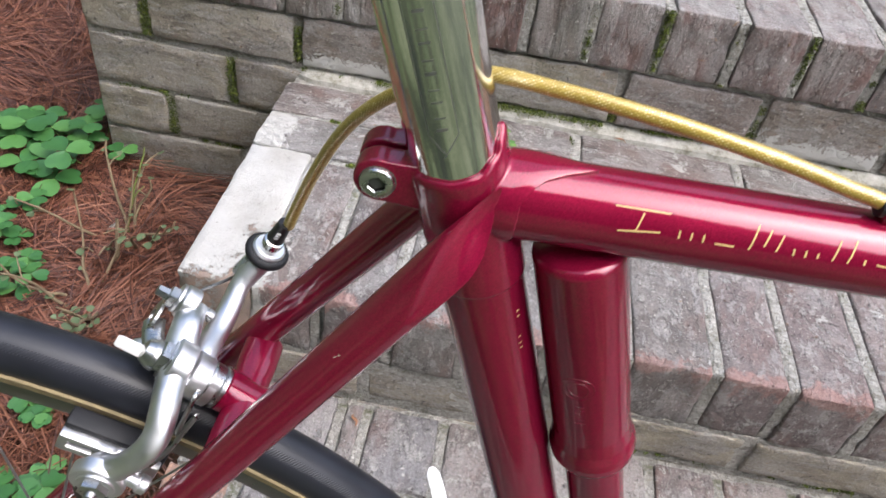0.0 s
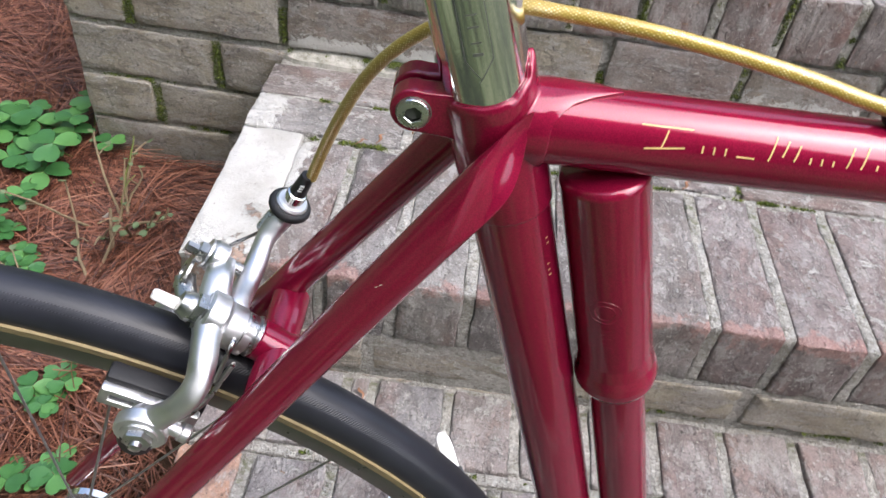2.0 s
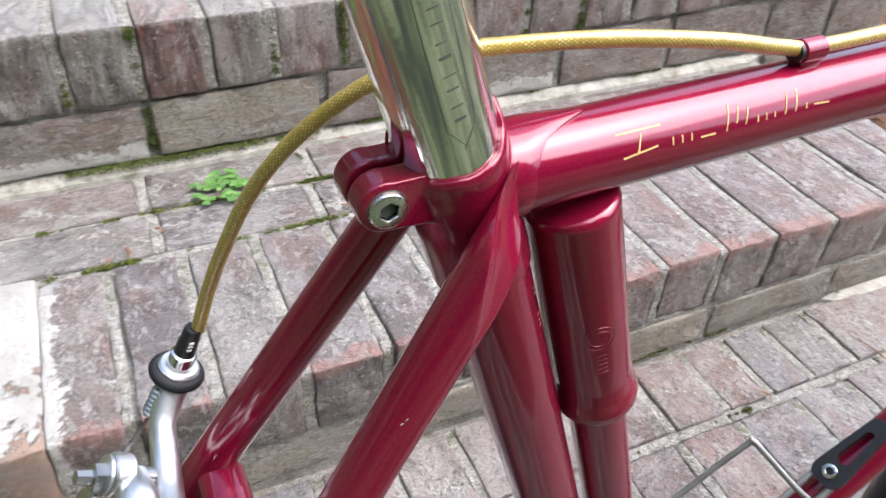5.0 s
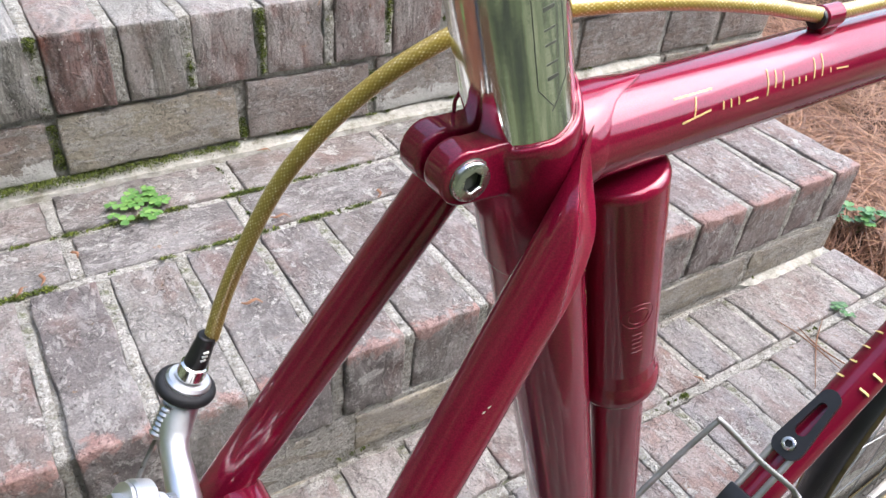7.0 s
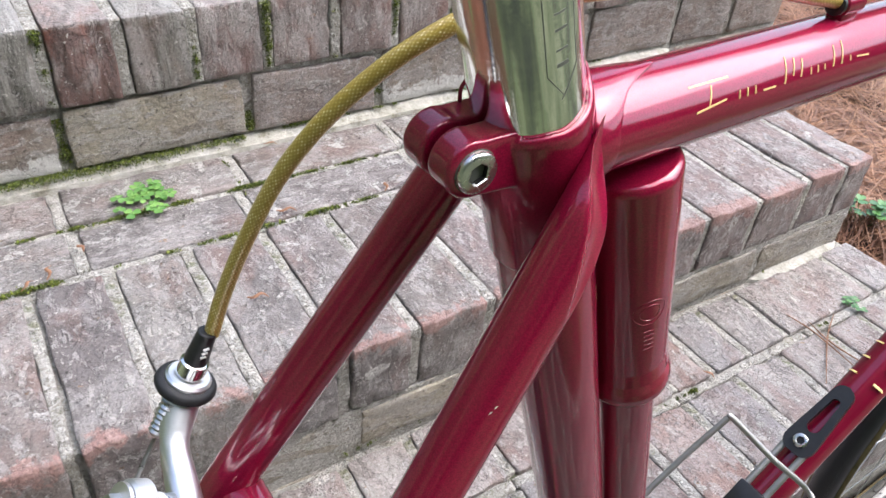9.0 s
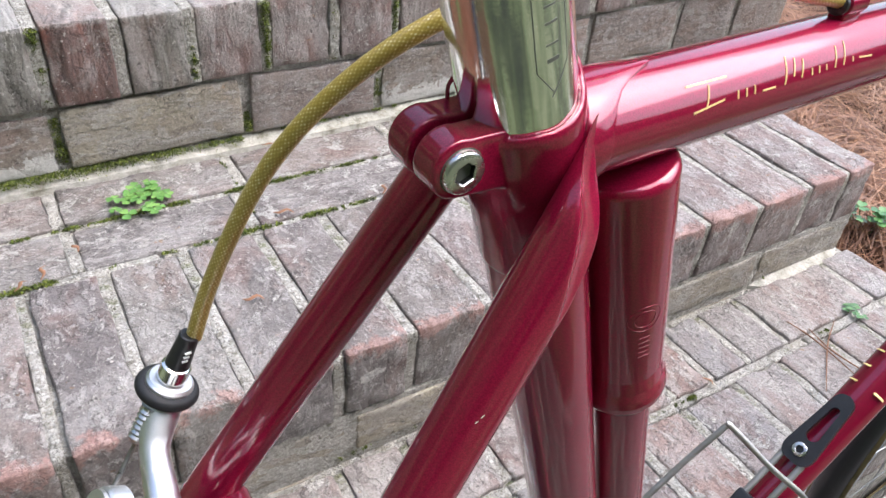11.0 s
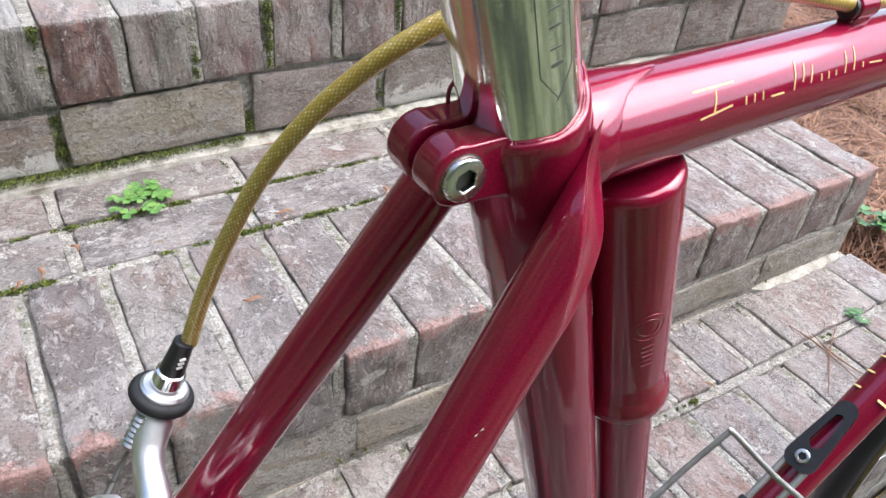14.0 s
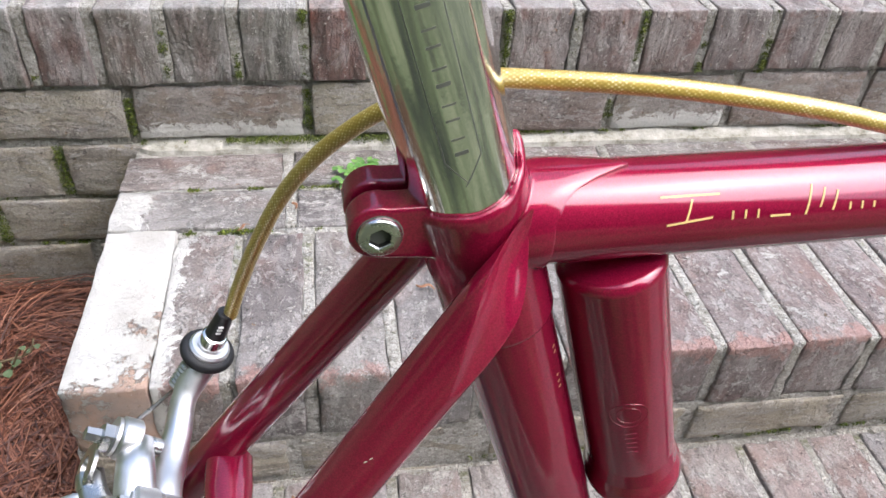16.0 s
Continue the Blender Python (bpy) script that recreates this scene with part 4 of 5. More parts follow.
def twig(pts, r0, r1, label, material):
    """A bent stick, thinner to its tip, with a stub of a side shoot."""
    base = Vector(pts[0])
    c = resample([Vector(p) - base for p in pts], 18)
    c = [p + Vector((noise.noise(p * 60), noise.noise(p * 60 + Vector((5, 5, 5))), 0)) * 0.0025 for p in c]
    bm = sweep(c, [r0 + (r1 - r0) * i / 17 for i in range(18)], 8)
    tip = c[10] + Vector((0.012, 0.018, 0.014))
    sweep([c[10], c[10].lerp(tip, 0.5) + Vector((0, 0, 0.002)), tip], [r1, r1 * 0.8, r1 * 0.5], 6, bm)
    ob = part("twig", bm, material)
    ob.location = base
    tagged(ob, label, "twig", group="twigs in the straw")


def lain(x, y, h):
    return (x, y, ground_z(x, y) + h)


twig([lain(-0.268, 0.212, 0.012), lain(-0.24, 0.245, 0.016), lain(-0.205, 0.268, 0.014)], 0.0062, 0.0045, "thick grey dead twig lying on pine straw", STICK)
twig([lain(-0.332, 0.291, 0.016), lain(-0.29, 0.308, 0.02), lain(-0.245, 0.322, 0.016)], 0.002, 0.0015, "thin pale green twig lying on pine straw", STEM)
twig([lain(-0.205, 0.26, 0.0), lain(-0.2, 0.275, 0.06), lain(-0.185, 0.32, 0.14)], 0.0024, 0.0012, "thin green stem standing in pine straw", STEM)
twig([lain(-0.185, 0.19, 0.0), lain(-0.192, 0.21, 0.04), lain(-0.198, 0.235, 0.075)], 0.0036, 0.0022, "short brown woody stem standing in pine straw", BARK)

# ---- bicycle ----
BIKE = Matrix.Translation((0.2939, -0.3395, 0.4415)) @ pose(0, 0, 0, 0.6, 0, 2.6)
ZB = 0.767                      # from the tyre's foot up to where seat tube and top tube meet
bike = new("bicycle")
bike.matrix_basis = BIKE @ Matrix.Translation((0, 0, -ZB))
tagged(bike, "burgundy lugged steel racing bicycle leaning by brick steps", "bicycle")
ANG = radians(72.76)
ST = Vector((-math.cos(ANG), 0, math.sin(ANG)))     # up the seat tube
FW = Vector((math.sin(ANG), 0, math.cos(ANG)))      # square to it, forwards
RT = 0.0131                                         # top tube's radius
BB = Vector((0.1652, 0, -0.532))
AXLE = Vector((-0.246, 0, -0.432))
FRONT = Vector((0.778, 0, -0.432))
HEAD_T, HEAD_B = Vector((0.520, 0, 0.028)), Vector((0.5785, 0, -0.158))


def bpart(name, bm, material, parent=bike, label=""):
    """A part of the bicycle, given in the frame whose origin is the seat cluster."""
    bmesh.ops.translate(bm, verts=bm.verts, vec=(0, 0, ZB))
    return part(name, bm, material, parent, label)


def on_post(s, deg, r):
    a = radians(deg)
    return ST * s + (Vector((0, -1, 0)) * math.cos(a) + FW * math.sin(a)) * r


def on_top_tube(x, deg, r=RT):
    a = radians(deg)
    return Vector((x, -math.cos(a) * r, math.sin(a) * r))


def patch(place, a, b, width, r, per=0.0131, steps=14):
    """A thin stroke on a tube's surface from a to b (along, degrees)."""
    bm = bmesh.new()
    (s0, d0), (s1, d1) = a, b
    dx, dy = s1 - s0, radians(d1 - d0) * per
    ln = math.hypot(dx, dy)
    nx, ny = -dy / ln * width / 2, math.degrees(dx / ln * width / 2 / per)
    rows = []
    for i in range(steps + 1):
        t = i / steps
        s, d = s0 + (s1 - s0) * t, d0 + (d1 - d0) * t
        rows.append([bm.verts.new(place(s + nx * k, d + ny * k, r + dr)) for k, dr in ((-1, -0.0004), (-1, 0), (1, 0), (1, -0.0004))])
    for p, q in zip(rows, rows[1:]):
        for k in range(3):
            bm.faces.new((p[k], p[k + 1], q[k + 1], q[k]))
    bm.faces.new(rows[0][::-1])
    bm.faces.new(rows[-1])
    bmesh.ops.recalc_face_normals(bm, faces=bm.faces)
    return bm


# main tubes
bpart("top_tube", tube((0.008, 0, 0), (0.53, 0, 0), RT, sides=64, cuts=4), PAINT)
bpart("seat_tube", tube(ST * 0.004, BB, 0.0143, sides=64, cuts=6), PAINT)
bpart("down_tube", tube(BB, HEAD_B + Vector((-0.006, 0, 0.02)), 0.0148, sides=48, cuts=4), PAINT)
bpart("head_tube", tube(HEAD_T, HEAD_B, 0.017, sides=40), PAINT)
bpart("bottom_bracket_shell", tube(BB + Vector((0, -0.034, 0)), BB + Vector((0, 0.034, 0)), 0.0195, sides=40), PAINT)
for sg in (-1, 1):
    c = resample([BB + Vector((-0.01, sg * 0.02, 0.004)), BB.lerp(AXLE, 0.5) + Vector((0, sg * 0.042, 0)), AXLE + Vector((0.02, sg * 0.064, -0.003))], 10)
    bpart("chain_stay", sweep(c, [0.011 - 0.0004 * i for i in range(10)], 24), PAINT)
    d = lathe(AXLE + Vector((0, sg * 0.061, 0)), (0, sg, 0), [(0, 0.019), (0.005, 0.019)], 24)
    bpart("dropout", d, CHROME)

# seat stays, each with a long hollow scallop filed into its top
def stay(sg):
    top, foot = Vector((0.0190, sg * 0.0192, 0.0205)), Vector((-0.250, sg * 0.064, -0.396))
    d = (foot - top).normalized()
    out = Vector((0.25, sg * 0.96, -0.08))
    out = (out - d * out.dot(d)).normalized()
    side = d.cross(out)
    r0, length = 0.0081, (foot - top).length
    start, cut = 0.0120, 0.051
    bm = bmesh.new()
    stations = [start + 0.0010 * i for i in range(62)] + [0.075 + (length - 0.075) * i / 30 for i in range(31)]
    prev = None
    for s_ in stations:
        r_ = r0 if s_ < 0.25 else r0 - 0.0026 * (s_ - 0.25) / (length - 0.25)
        t = (s_ - start) / cut
        g = min(1.0, max(0.0, (s_ - start) / 0.026))
        g = 0.02 + 0.98 * math.sin(g * math.pi / 2)           # drawn in to a point at the top
        r_ *= g
        back = out * ((r_ - r0) * 1.07 if g < 1 else 0.0)
        h = r_ * (-0.95 + 1.98 * math.sin(math.pi / 2 * t) ** 0.9) if t < 1 else 2 * r0
        half = math.sqrt(max(r_ * r_ - h * h, 0.0)) if h < r_ else 0.0
        ring_ = []
        for k in range(72):
            a = math.tau * k / 72
            u, w_ = math.cos(a) * r_, math.sin(a) * r_
            if half:
                hollow = h - 0.0030 * g * (1 - t) * max(0.0, 1 - (w_ / half) ** 2) * min(1, 4 * t)
                u = 0.5 * (u + hollow - math.sqrt((u - hollow) ** 2 + (0.00022 * g) ** 2))     # soft arris
            ring_.append(bm.verts.new(top + d * s_ + back + out * u + side * w_))
        if prev:
            for k in range(72):
                bm.faces.new((prev[k], prev[(k + 1) % 72], ring_[(k + 1) % 72], ring_[k]))
        else:
            bm.faces.new(ring_[::-1])
        prev = ring_
    bm.faces.new(prev)
    bmesh.ops.recalc_face_normals(bm, faces=bm.faces)
    bpart("seat_stay", bm, PAINT)


for sg in (-1, 1):
    stay(sg)
# small chips in the paint of the near stay
for s_, w_ in ((0.0840, 0.0022), (0.0858, 0.0028)):
    t_, f_ = Vector((0.0190, -0.0192, 0.0205)), Vector((-0.250, -0.064, -0.396))
    d = (f_ - t_).normalized()
    o_ = Vector((-0.1, -0.9, 0.35))
    o_ = (o_ - d * o_.dot(d)).normalized()
    at = t_ + d * s_ + (o_ + d.cross(o_) * (w_ / 0.0081)).normalized() * 0.00812
    bpart("paint_chip", sweep([at - d * 0.0005 + o_.cross(d) * 0.0003, at, at + d * 0.0005 - o_.cross(d) * 0.0002], [0.00006, 0.00016, 0.00006], 6), CHIP)
# bridge with the boss for the brake
BR = Vector((-0.0835, 0, -0.1245))
BN, BD = Vector((-0.821, 0, 0.571)), Vector((-0.571, 0, -0.821))


def at_brake(n, y, d):
    return BR + BN * n + Vector((0, y, 0)) + BD * d


bpart("stay_bridge", merged(lathe(at_brake(-0.011, -0.03, 0), (0, 1, 0), [(0, 0.0086), (0.012, 0.0086), (0.02, 0.0080), (0.04, 0.0080), (0.048, 0.0086), (0.06, 0.0086)], 32),
                            lathe(at_brake(-0.023, 0, 0), BN, [(0.004, 0.0080), (0.005, 0.0092), (0.0225, 0.0092), (0.0235, 0.0080)], 32)), PAINT)


# seat lug: sleeve with a swept rim, top tube socket and split clamp ears, fused to one casting
def rim_height(deg):
    """Height of the lug's upper rim along the seat tube, by the angle round it."""
    keys = [(-270, 0.0217), (-180, 0.0095), (-95, 0.0116), (-60, 0.0132), (-23, 0.0130), (0, 0.0124), (30, 0.0128), (57, 0.0155), (75, 0.0195), (90, 0.0217)]
    x = ((deg + 180) % 360) - 180
    low = 0.0060 * min(1.0, (abs(x - 12) - 92) / 30) if abs(x - 12) > 92 and not 0 < x < 110 else 0.0
    x = x if x <= 90 else 180 - x            # the far side mirrors the near one
    x = x if x >= -90 else -180 - x
    for (a0, h0), (a1, h1) in zip(keys, keys[1:]):
        if a0 <= x <= a1:
            t = (x - a0) / (a1 - a0)
            t = t * t * (3 - 2 * t)
            return h0 + (h1 - h0) * t - low
    return 0.02


def lug_sleeve(r_in=0.0134, r_out=0.0152):
    bm = bmesh.new()
    n, rings = 96, []
    for k in range(n):
        deg = -180 + 360 * k / n
        h = rim_height(deg)
        ring = [on_post(-0.034, deg, r_out - 0.0006), on_post(-0.033, deg, r_out), on_post(h - 0.008, deg, r_out), on_post(h - 0.002, deg, r_out + 0.0002), on_post(h - 0.0004, deg, r_out - 0.0003),
                on_post(h, deg, r_out - 0.0011), on_post(h - 0.0003, deg, r_in), on_post(-0.034, deg, r_in)]
        rings.append([bm.verts.new(p) for p in ring])
    for k in range(n):
        a, b = rings[k], rings[(k + 1) % n]
        m = len(a)
        for i in range(m):
            bm.faces.new((a[i], b[i], b[(i + 1) % m], a[(i + 1) % m]))
    bmesh.ops.recalc_face_normals(bm, faces=bm.faces)
    return bm


EAR = (-0.0249, 0.0042)


def ear_outline(r, grow=0.0):
    pts = []
    for i in range(25):
        a = radians(72 + 200 * i / 24)
        pts.append((EAR[0] + r * math.cos(a), EAR[1] + r * math.sin(a)))
    return pts + [(-0.014, -0.0042), (-0.004, -0.0058), (-0.004, 0.0098), (-0.0135, 0.0112)]


lug = merged(lug_sleeve(),
             prism(ear_outline(0.0074), -0.0094, -0.0010, 0.0010, 3),
             prism(ear_outline(0.0074), 0.0010, 0.0094, 0.0010, 3),
             tube((0.008, 0, 0), (0.0165, 0, 0), RT + 0.0009, RT + 0.0008, 64))
lug_ob = bpart("seat_lug", lug, PAINT, label="burgundy cast seat lug with split clamp ears")
rm = lug_ob.modifiers.new("fuse", "REMESH")
rm.mode, rm.voxel_size, rm.use_smooth_shade = "VOXEL", 0.00045, True
sm = lug_ob.modifiers.new("soften", "SMOOTH")
sm.factor, sm.iterations = 0.5, 5


# the lug's long scrolled point lying on the top tube
def scroll():
    bm = bmesh.new()
    edge = [(0.0155, -170), (0.0155, -120), (0.0157, -60), (0.0160, 0), (0.0163, 25), (0.0190, 46), (0.0225, 60), (0.0280, 72), (0.0335, 81), (0.0382, 89),
            (0.0335, 99), (0.028, 108), (0.0225, 120), (0.0190, 134), (0.0163, 155), (0.0160, 180)]
    cols = []
    for i in range(145):
        deg = -170 + 350 * i / 144
        for (x0, d0), (x1, d1) in zip(edge, edge[1:]):
            if d0 <= deg <= d1:
                x = x0 + (x1 - x0) * (deg - d0) / (d1 - d0)
        yy, zz = math.cos(radians(deg)) * RT, math.sin(radians(deg)) * RT
        xs = (math.sqrt(max(0.0144 ** 2 - yy * yy, 0.0)) - zz * 0.296) / 0.955
        cols.append([bm.verts.new(on_top_tube(xx, deg, rr)) for xx, rr in ((xs - 0.0025, RT + 0.0006), ((xs + max(xs, x - 0.0012)) / 2, RT + 0.0012), (max(xs + 0.0003, x - 0.0012), RT + 0.0012), (x - 0.0002, RT + 0.0010), (x, RT - 0.0002))])
    for a, b in zip(cols, cols[1:]):
        for k in range(4):
            bm.faces.new((a[k], b[k], b[k + 1], a[k + 1]))
    bmesh.ops.recalc_face_normals(bm, faces=bm.faces)
    return bm


bpart("lug_point", scroll(), PAINT)
# clamp bolt
bolt_at = Vector((EAR[0], -0.0093, EAR[1]))
def socket_head(at, axis, r_out, r_hex, high):
    """A domed screw head with a six-sided hole."""
    d, u, v = frame_of(axis)
    bm = bmesh.new()
    n, rows = 48, []
    hexr = lambda a: r_hex * math.cos(math.pi / 6) / math.cos((a + 0.4) % (math.pi / 3) - math.pi / 6)
    for rf, h in ((lambda a: r_out, 0.0), (lambda a: r_out, high * 0.62), (lambda a: r_out * 0.95, high * 0.9), (lambda a: r_out * 0.88, high),
                  (lambda a: hexr(a) * 1.1, high), (lambda a: hexr(a), high - 0.0003)):
        rows.append([bm.verts.new(Vector(at) + d * h + (u * math.cos(a) + v * math.sin(a)) * rf(a)) for a in (math.tau * k / n for k in range(n))])
    for p, q in zip(rows, rows[1:]):
        for k in range(n):
            bm.faces.new((p[k], p[(k + 1) % n], q[(k + 1) % n], q[k]))
    bm.faces.new(rows[0])
    return bm


def hex_socket(at, axis, r_hex, high, deep):
    """The walls and floor of a six-sided hole."""
    d, u, v = frame_of(axis)
    bm = bmesh.new()
    top, low_ = [[bm.verts.new(Vector(at) + d * h + (u * math.cos(a) + v * math.sin(a)) * r_hex) for a in (math.pi / 3 * k - 0.4 for k in range(6))] for h in (high - 0.0003, high - deep)]
    for k in range(6):
        bm.faces.new((top[k], top[(k + 1) % 6], low_[(k + 1) % 6], low_[k]))
    bm.faces.new(low_)
    return bm


bolt = bpart("clamp_bolt", socket_head(bolt_at, (0, -1, 0), 0.0052, 0.0027, 0.0018), BOLT, label="bright steel socket-head clamp bolt")
bpart("hex_socket", hex_socket(bolt_at, (0, -1, 0), 0.0027, 0.0018, 0.0036), SHADED_STEEL, bolt)
# ring in the engraving's dark colour, painted for the shadow round the head
bpart("bolt_shadow_ring", lathe(bolt_at + Vector((0, 0.0004, 0)), (0, -1, 0), [(0.0, 0.0055), (0.0005, 0.0055), (0.0006, 0.0050)], 48), INK)

# seat post with its engraved panel
post = bpart("seat_post", tube(ST * -0.06, ST * 0.185, 0.0136, sides=96, cuts=8), CHROME, label="polished alloy seat post with engraved panel")
PR = 0.01365
for a, b in (((0.0275, -16), (0.095, -16)), ((0.0275, 18), (0.095, 18)), ((0.0275, -16), (0.0213, 0)), ((0.0213, 0), (0.0275, 18)), ((0.0275, 18), (0.0205, -3))):
    bpart("engraved_line", patch(on_post, a, b, 0.00025, PR, 0.0136), INK, post)
for k in range(8):
    s = 0.0295 + 0.0083 * k
    bpart("engraved_bar", patch(on_post, (s - 0.0002, -5.5), (s - 0.0002, 7.0), 0.0005 if k % 2 else 0.0009, PR, 0.0136), INK, post)
    bpart("engraved_bar", patch(on_post, (s + 0.0034, -5.5), (s + 0.0034, 7.0), 0.0004, PR, 0.0136), INK, post)

# gold strokes in place of the signature: a large and a small group
TOP = lambda s, d, r: on_top_tube(s, d, r)
strokes = [((0.0432, 46), (0.0590, 46)), ((0.0450, 15), (0.0570, 21)), ((0.0515, 42), (0.0500, 18)),
           ((0.0625, 27), (0.0625, 17)), ((0.0660, 27), (0.0660, 17)), ((0.0695, 27), (0.0695, 17)), ((0.0730, 18), (0.0785, 18)),
           ((0.0828, 17), (0.0845, 50)), ((0.0868, 24), (0.0882, 46)), ((0.0905, 20), (0.0918, 42)),
           ((0.0955, 28), (0.0955, 19)), ((0.0990, 28), (0.0990, 19)), ((0.1025, 27), (0.1025, 20)), ((0.1068, 20), (0.1082, 47)), ((0.1112, 20), (0.1128, 50)),
           ((0.1160, 28), (0.1160, 21)), ((0.1195, 24), (0.1260, 22))]
for a, b in strokes:
    bpart("gold_bar", patch(TOP, a, b, 0.0005, RT + 0.00015), GOLD)
for s, d in ((-0.046, 52), (-0.0485, 52), (-0.058, 48), (-0.061, 48), (-0.0635, 48)):
    bpart("gold_bar", patch(on_post, (s, d - 2), (s, d + 3), 0.0005, 0.01435, 0.0143), GOLD)

# brake cable housing: from the brake round behind the post and along the top tube
cable_pts = [(-0.0690, 0.0555, -0.0800), (-0.0640, 0.0545, -0.0650), (-0.0575, 0.0515, -0.0470), (-0.0480, 0.0470, -0.0250), (-0.0380, 0.0415, -0.0080), (-0.0260, 0.0355, 0.0062),
             (-0.0130, 0.0285, 0.0180), (0.0020, 0.0215, 0.0265), (0.0200, 0.0150, 0.0290), (0.0420, 0.0085, 0.0300), (0.0650, 0.0050, 0.0282), (0.0900, 0.0020, 0.0247),
             (0.1120, 0.0005, 0.0200), (0.1300, 0.0, 0.0180), (0.2000, 0.0, 0.0180), (0.4200, 0.0, 0.0180), (0.4900, 0.004, 0.0300)]
bpart("cable_housing", sweep(resample(cable_pts, 260), 0.0025, 24, uv=(14, 600)), BRAID, label="gold braided brake cable housing")
for x in (0.124, 0.42):
    g = lathe((x - 0.005, 0, 0.0175), (1, 0, 0), [(0, 0.0034), (0.0006, 0.0040), (0.0094, 0.0040), (0.010, 0.0034)], 28)
    clip = bpart("cable_guide", merged(g, box(x - 0.0045, x + 0.0045, -0.0028, 0.0028, RT - 0.001, 0.0165, 0.0008)), PAINT)
    bpart("rubber_liner", lathe((x - 0.0068, 0, 0.0175), (1, 0, 0), [(0, 0.0028), (0.0004, 0.0034), (0.0018, 0.0034)], 28), BLACK, clip)
# the free red end of a wire tie standing behind the clamp
bpart("tie_end", sweep(resample([(-0.0175, 0.008, 0.0105), (-0.0172, 0.0085, 0.0140), (-0.0160, 0.0085, 0.0160), (-0.0155, 0.0085, 0.0185)], 10), 0.0005, 8), PAINT)

# rear brake
cap_dir = (Vector(cable_pts[1]) - Vector((-0.0787, 0.0565, -0.0973))).normalized()
CAPP = Vector((-0.0787, 0.0565, -0.0973))
caliper = bpart("brake_caliper", lathe(at_brake(0.003, 0, 0.0015), BN, [(0, 0.0085), (0.0005, 0.0095), (0.0040, 0.0095), (0.0045, 0.0075), (0.008, 0.0075)], 36), ALLOY, label="silver side-pull rear brake calliper")
far_arm = resample([at_brake(0.0095, -0.002, 0.002), at_brake(0.0125, 0.010, 0.0), at_brake(0.0110, 0.024, 0.0), at_brake(0.0110, 0.036, -0.0035), at_brake(0.0122, 0.046, -0.0095), CAPP - cap_dir * 0.0035], 26)
bpart("brake_arm", merged(sweep(far_arm, [0.0064 - 0.0001 * min(i, 18) + 0.0004 * max(0, i - 20) for i in range(26)], 28, flat=0.75),
                          lathe(at_brake(0.0075, 0, 0.0010), BN, [(0, 0.0088), (0.0008, 0.0098), (0.0074, 0.0098), (0.0081, 0.0088)], 40)), ALLOY, caliper)
near_arm = resample([at_brake(0.0215, 0.004, -0.003), at_brake(0.0200, -0.010, 0.0), at_brake(0.0174, -0.020, 0.002), at_brake(0.0148, -0.028, 0.007), at_brake(0.0152, -0.0330, 0.0145), at_brake(0.0172, -0.0345, 0.026), at_brake(0.0195, -0.0340, 0.035), at_brake(0.0205, -0.0335, 0.0400)], 36)
bpart("brake_arm", merged(sweep(near_arm, [0.0062 - 0.00005 * min(i, 22) + 0.00015 * max(0, i - 24) for i in range(36)], 32, flat=0.85),
                          lathe(at_brake(0.0163, 0, 0.0), BN, [(0, 0.0092), (0.0008, 0.0102), (0.0078, 0.0102), (0.0086, 0.0092)], 40)), ALLOY, caliper)
up_arm = resample([at_brake(0.0210, -0.002, 0.000), at_brake(0.0235, 0.008, -0.003), at_brake(0.0250, 0.016, -0.0045), at_brake(0.0250, 0.0265, -0.0020)], 16)
bpart("brake_arm", sweep(up_arm, [0.0070 - 0.00008 * i for i in range(16)], 28, flat=0.62), ALLOY, caliper)
# pivot hardware, square to the bridge
bpart("star_washer", merged(lathe(at_brake(-0.0004, 0, 0.0), BN, [(0, 0.0086), (0.0024, 0.0086)], 14), lathe(at_brake(0.0006, 0, 0.0), BN, [(0, 0.0094), (0.0010, 0.0094)], 18)), STEEL, caliper)
bpart("spacer", lathe(at_brake(0.0020, 0, 0.0), BN, [(0, 0.0080), (0.0006, 0.0084), (0.0050, 0.0084), (0.0056, 0.0080)], 36), STEEL, caliper)
coil = [at_brake(0.0055 + 0.0007 * a, 0.0125 + 0.0048 * math.cos(a), 0.0035 + 0.0048 * math.sin(a)) for a in [i * math.tau / 20 for i in range(46)]]
bpart("return_spring", sweep(coil, 0.0010, 10), STEEL, caliper)
bpart("pivot_nut", lathe(at_brake(0.0248, 0, 0.0005), BN, [(0, 0.0090), (0.0008, 0.0090), (0.0008, 0.0070), (0.0040, 0.0070), (0.0046, 0.0060)], 6), STEEL, caliper)
bpart("acorn_nut", lathe(at_brake(0.0285, 0, 0.0020), BN, [(0, 0.0064), (0.0025, 0.0062), (0.0060, 0.0046), (0.0066, 0.0030)], 32), STEEL, caliper)
bpart("release_lever", sweep([at_brake(0.0335, 0.000, 0.0042), at_brake(0.0360, 0.000, 0.0046), at_brake(0.0440, 0.000, 0.0052), at_brake(0.0452, 0.000, 0.0053)], [0.0027, 0.0029, 0.0027, 0.0021], 6), WHITE_STRAP, caliper, "white lever end")
anc = at_brake(0.0245, 0.0275, -0.0015)
bpart("anchor_block", merged(lathe(anc, BN, [(0, 0.0066), (0.0008, 0.0074), (0.0060, 0.0074), (0.0068, 0.0066)], 32), lathe(anc + BN * 0.0072, BN, [(0, 0.0066), (0.0012, 0.0066)], 32)), ALLOY, caliper)
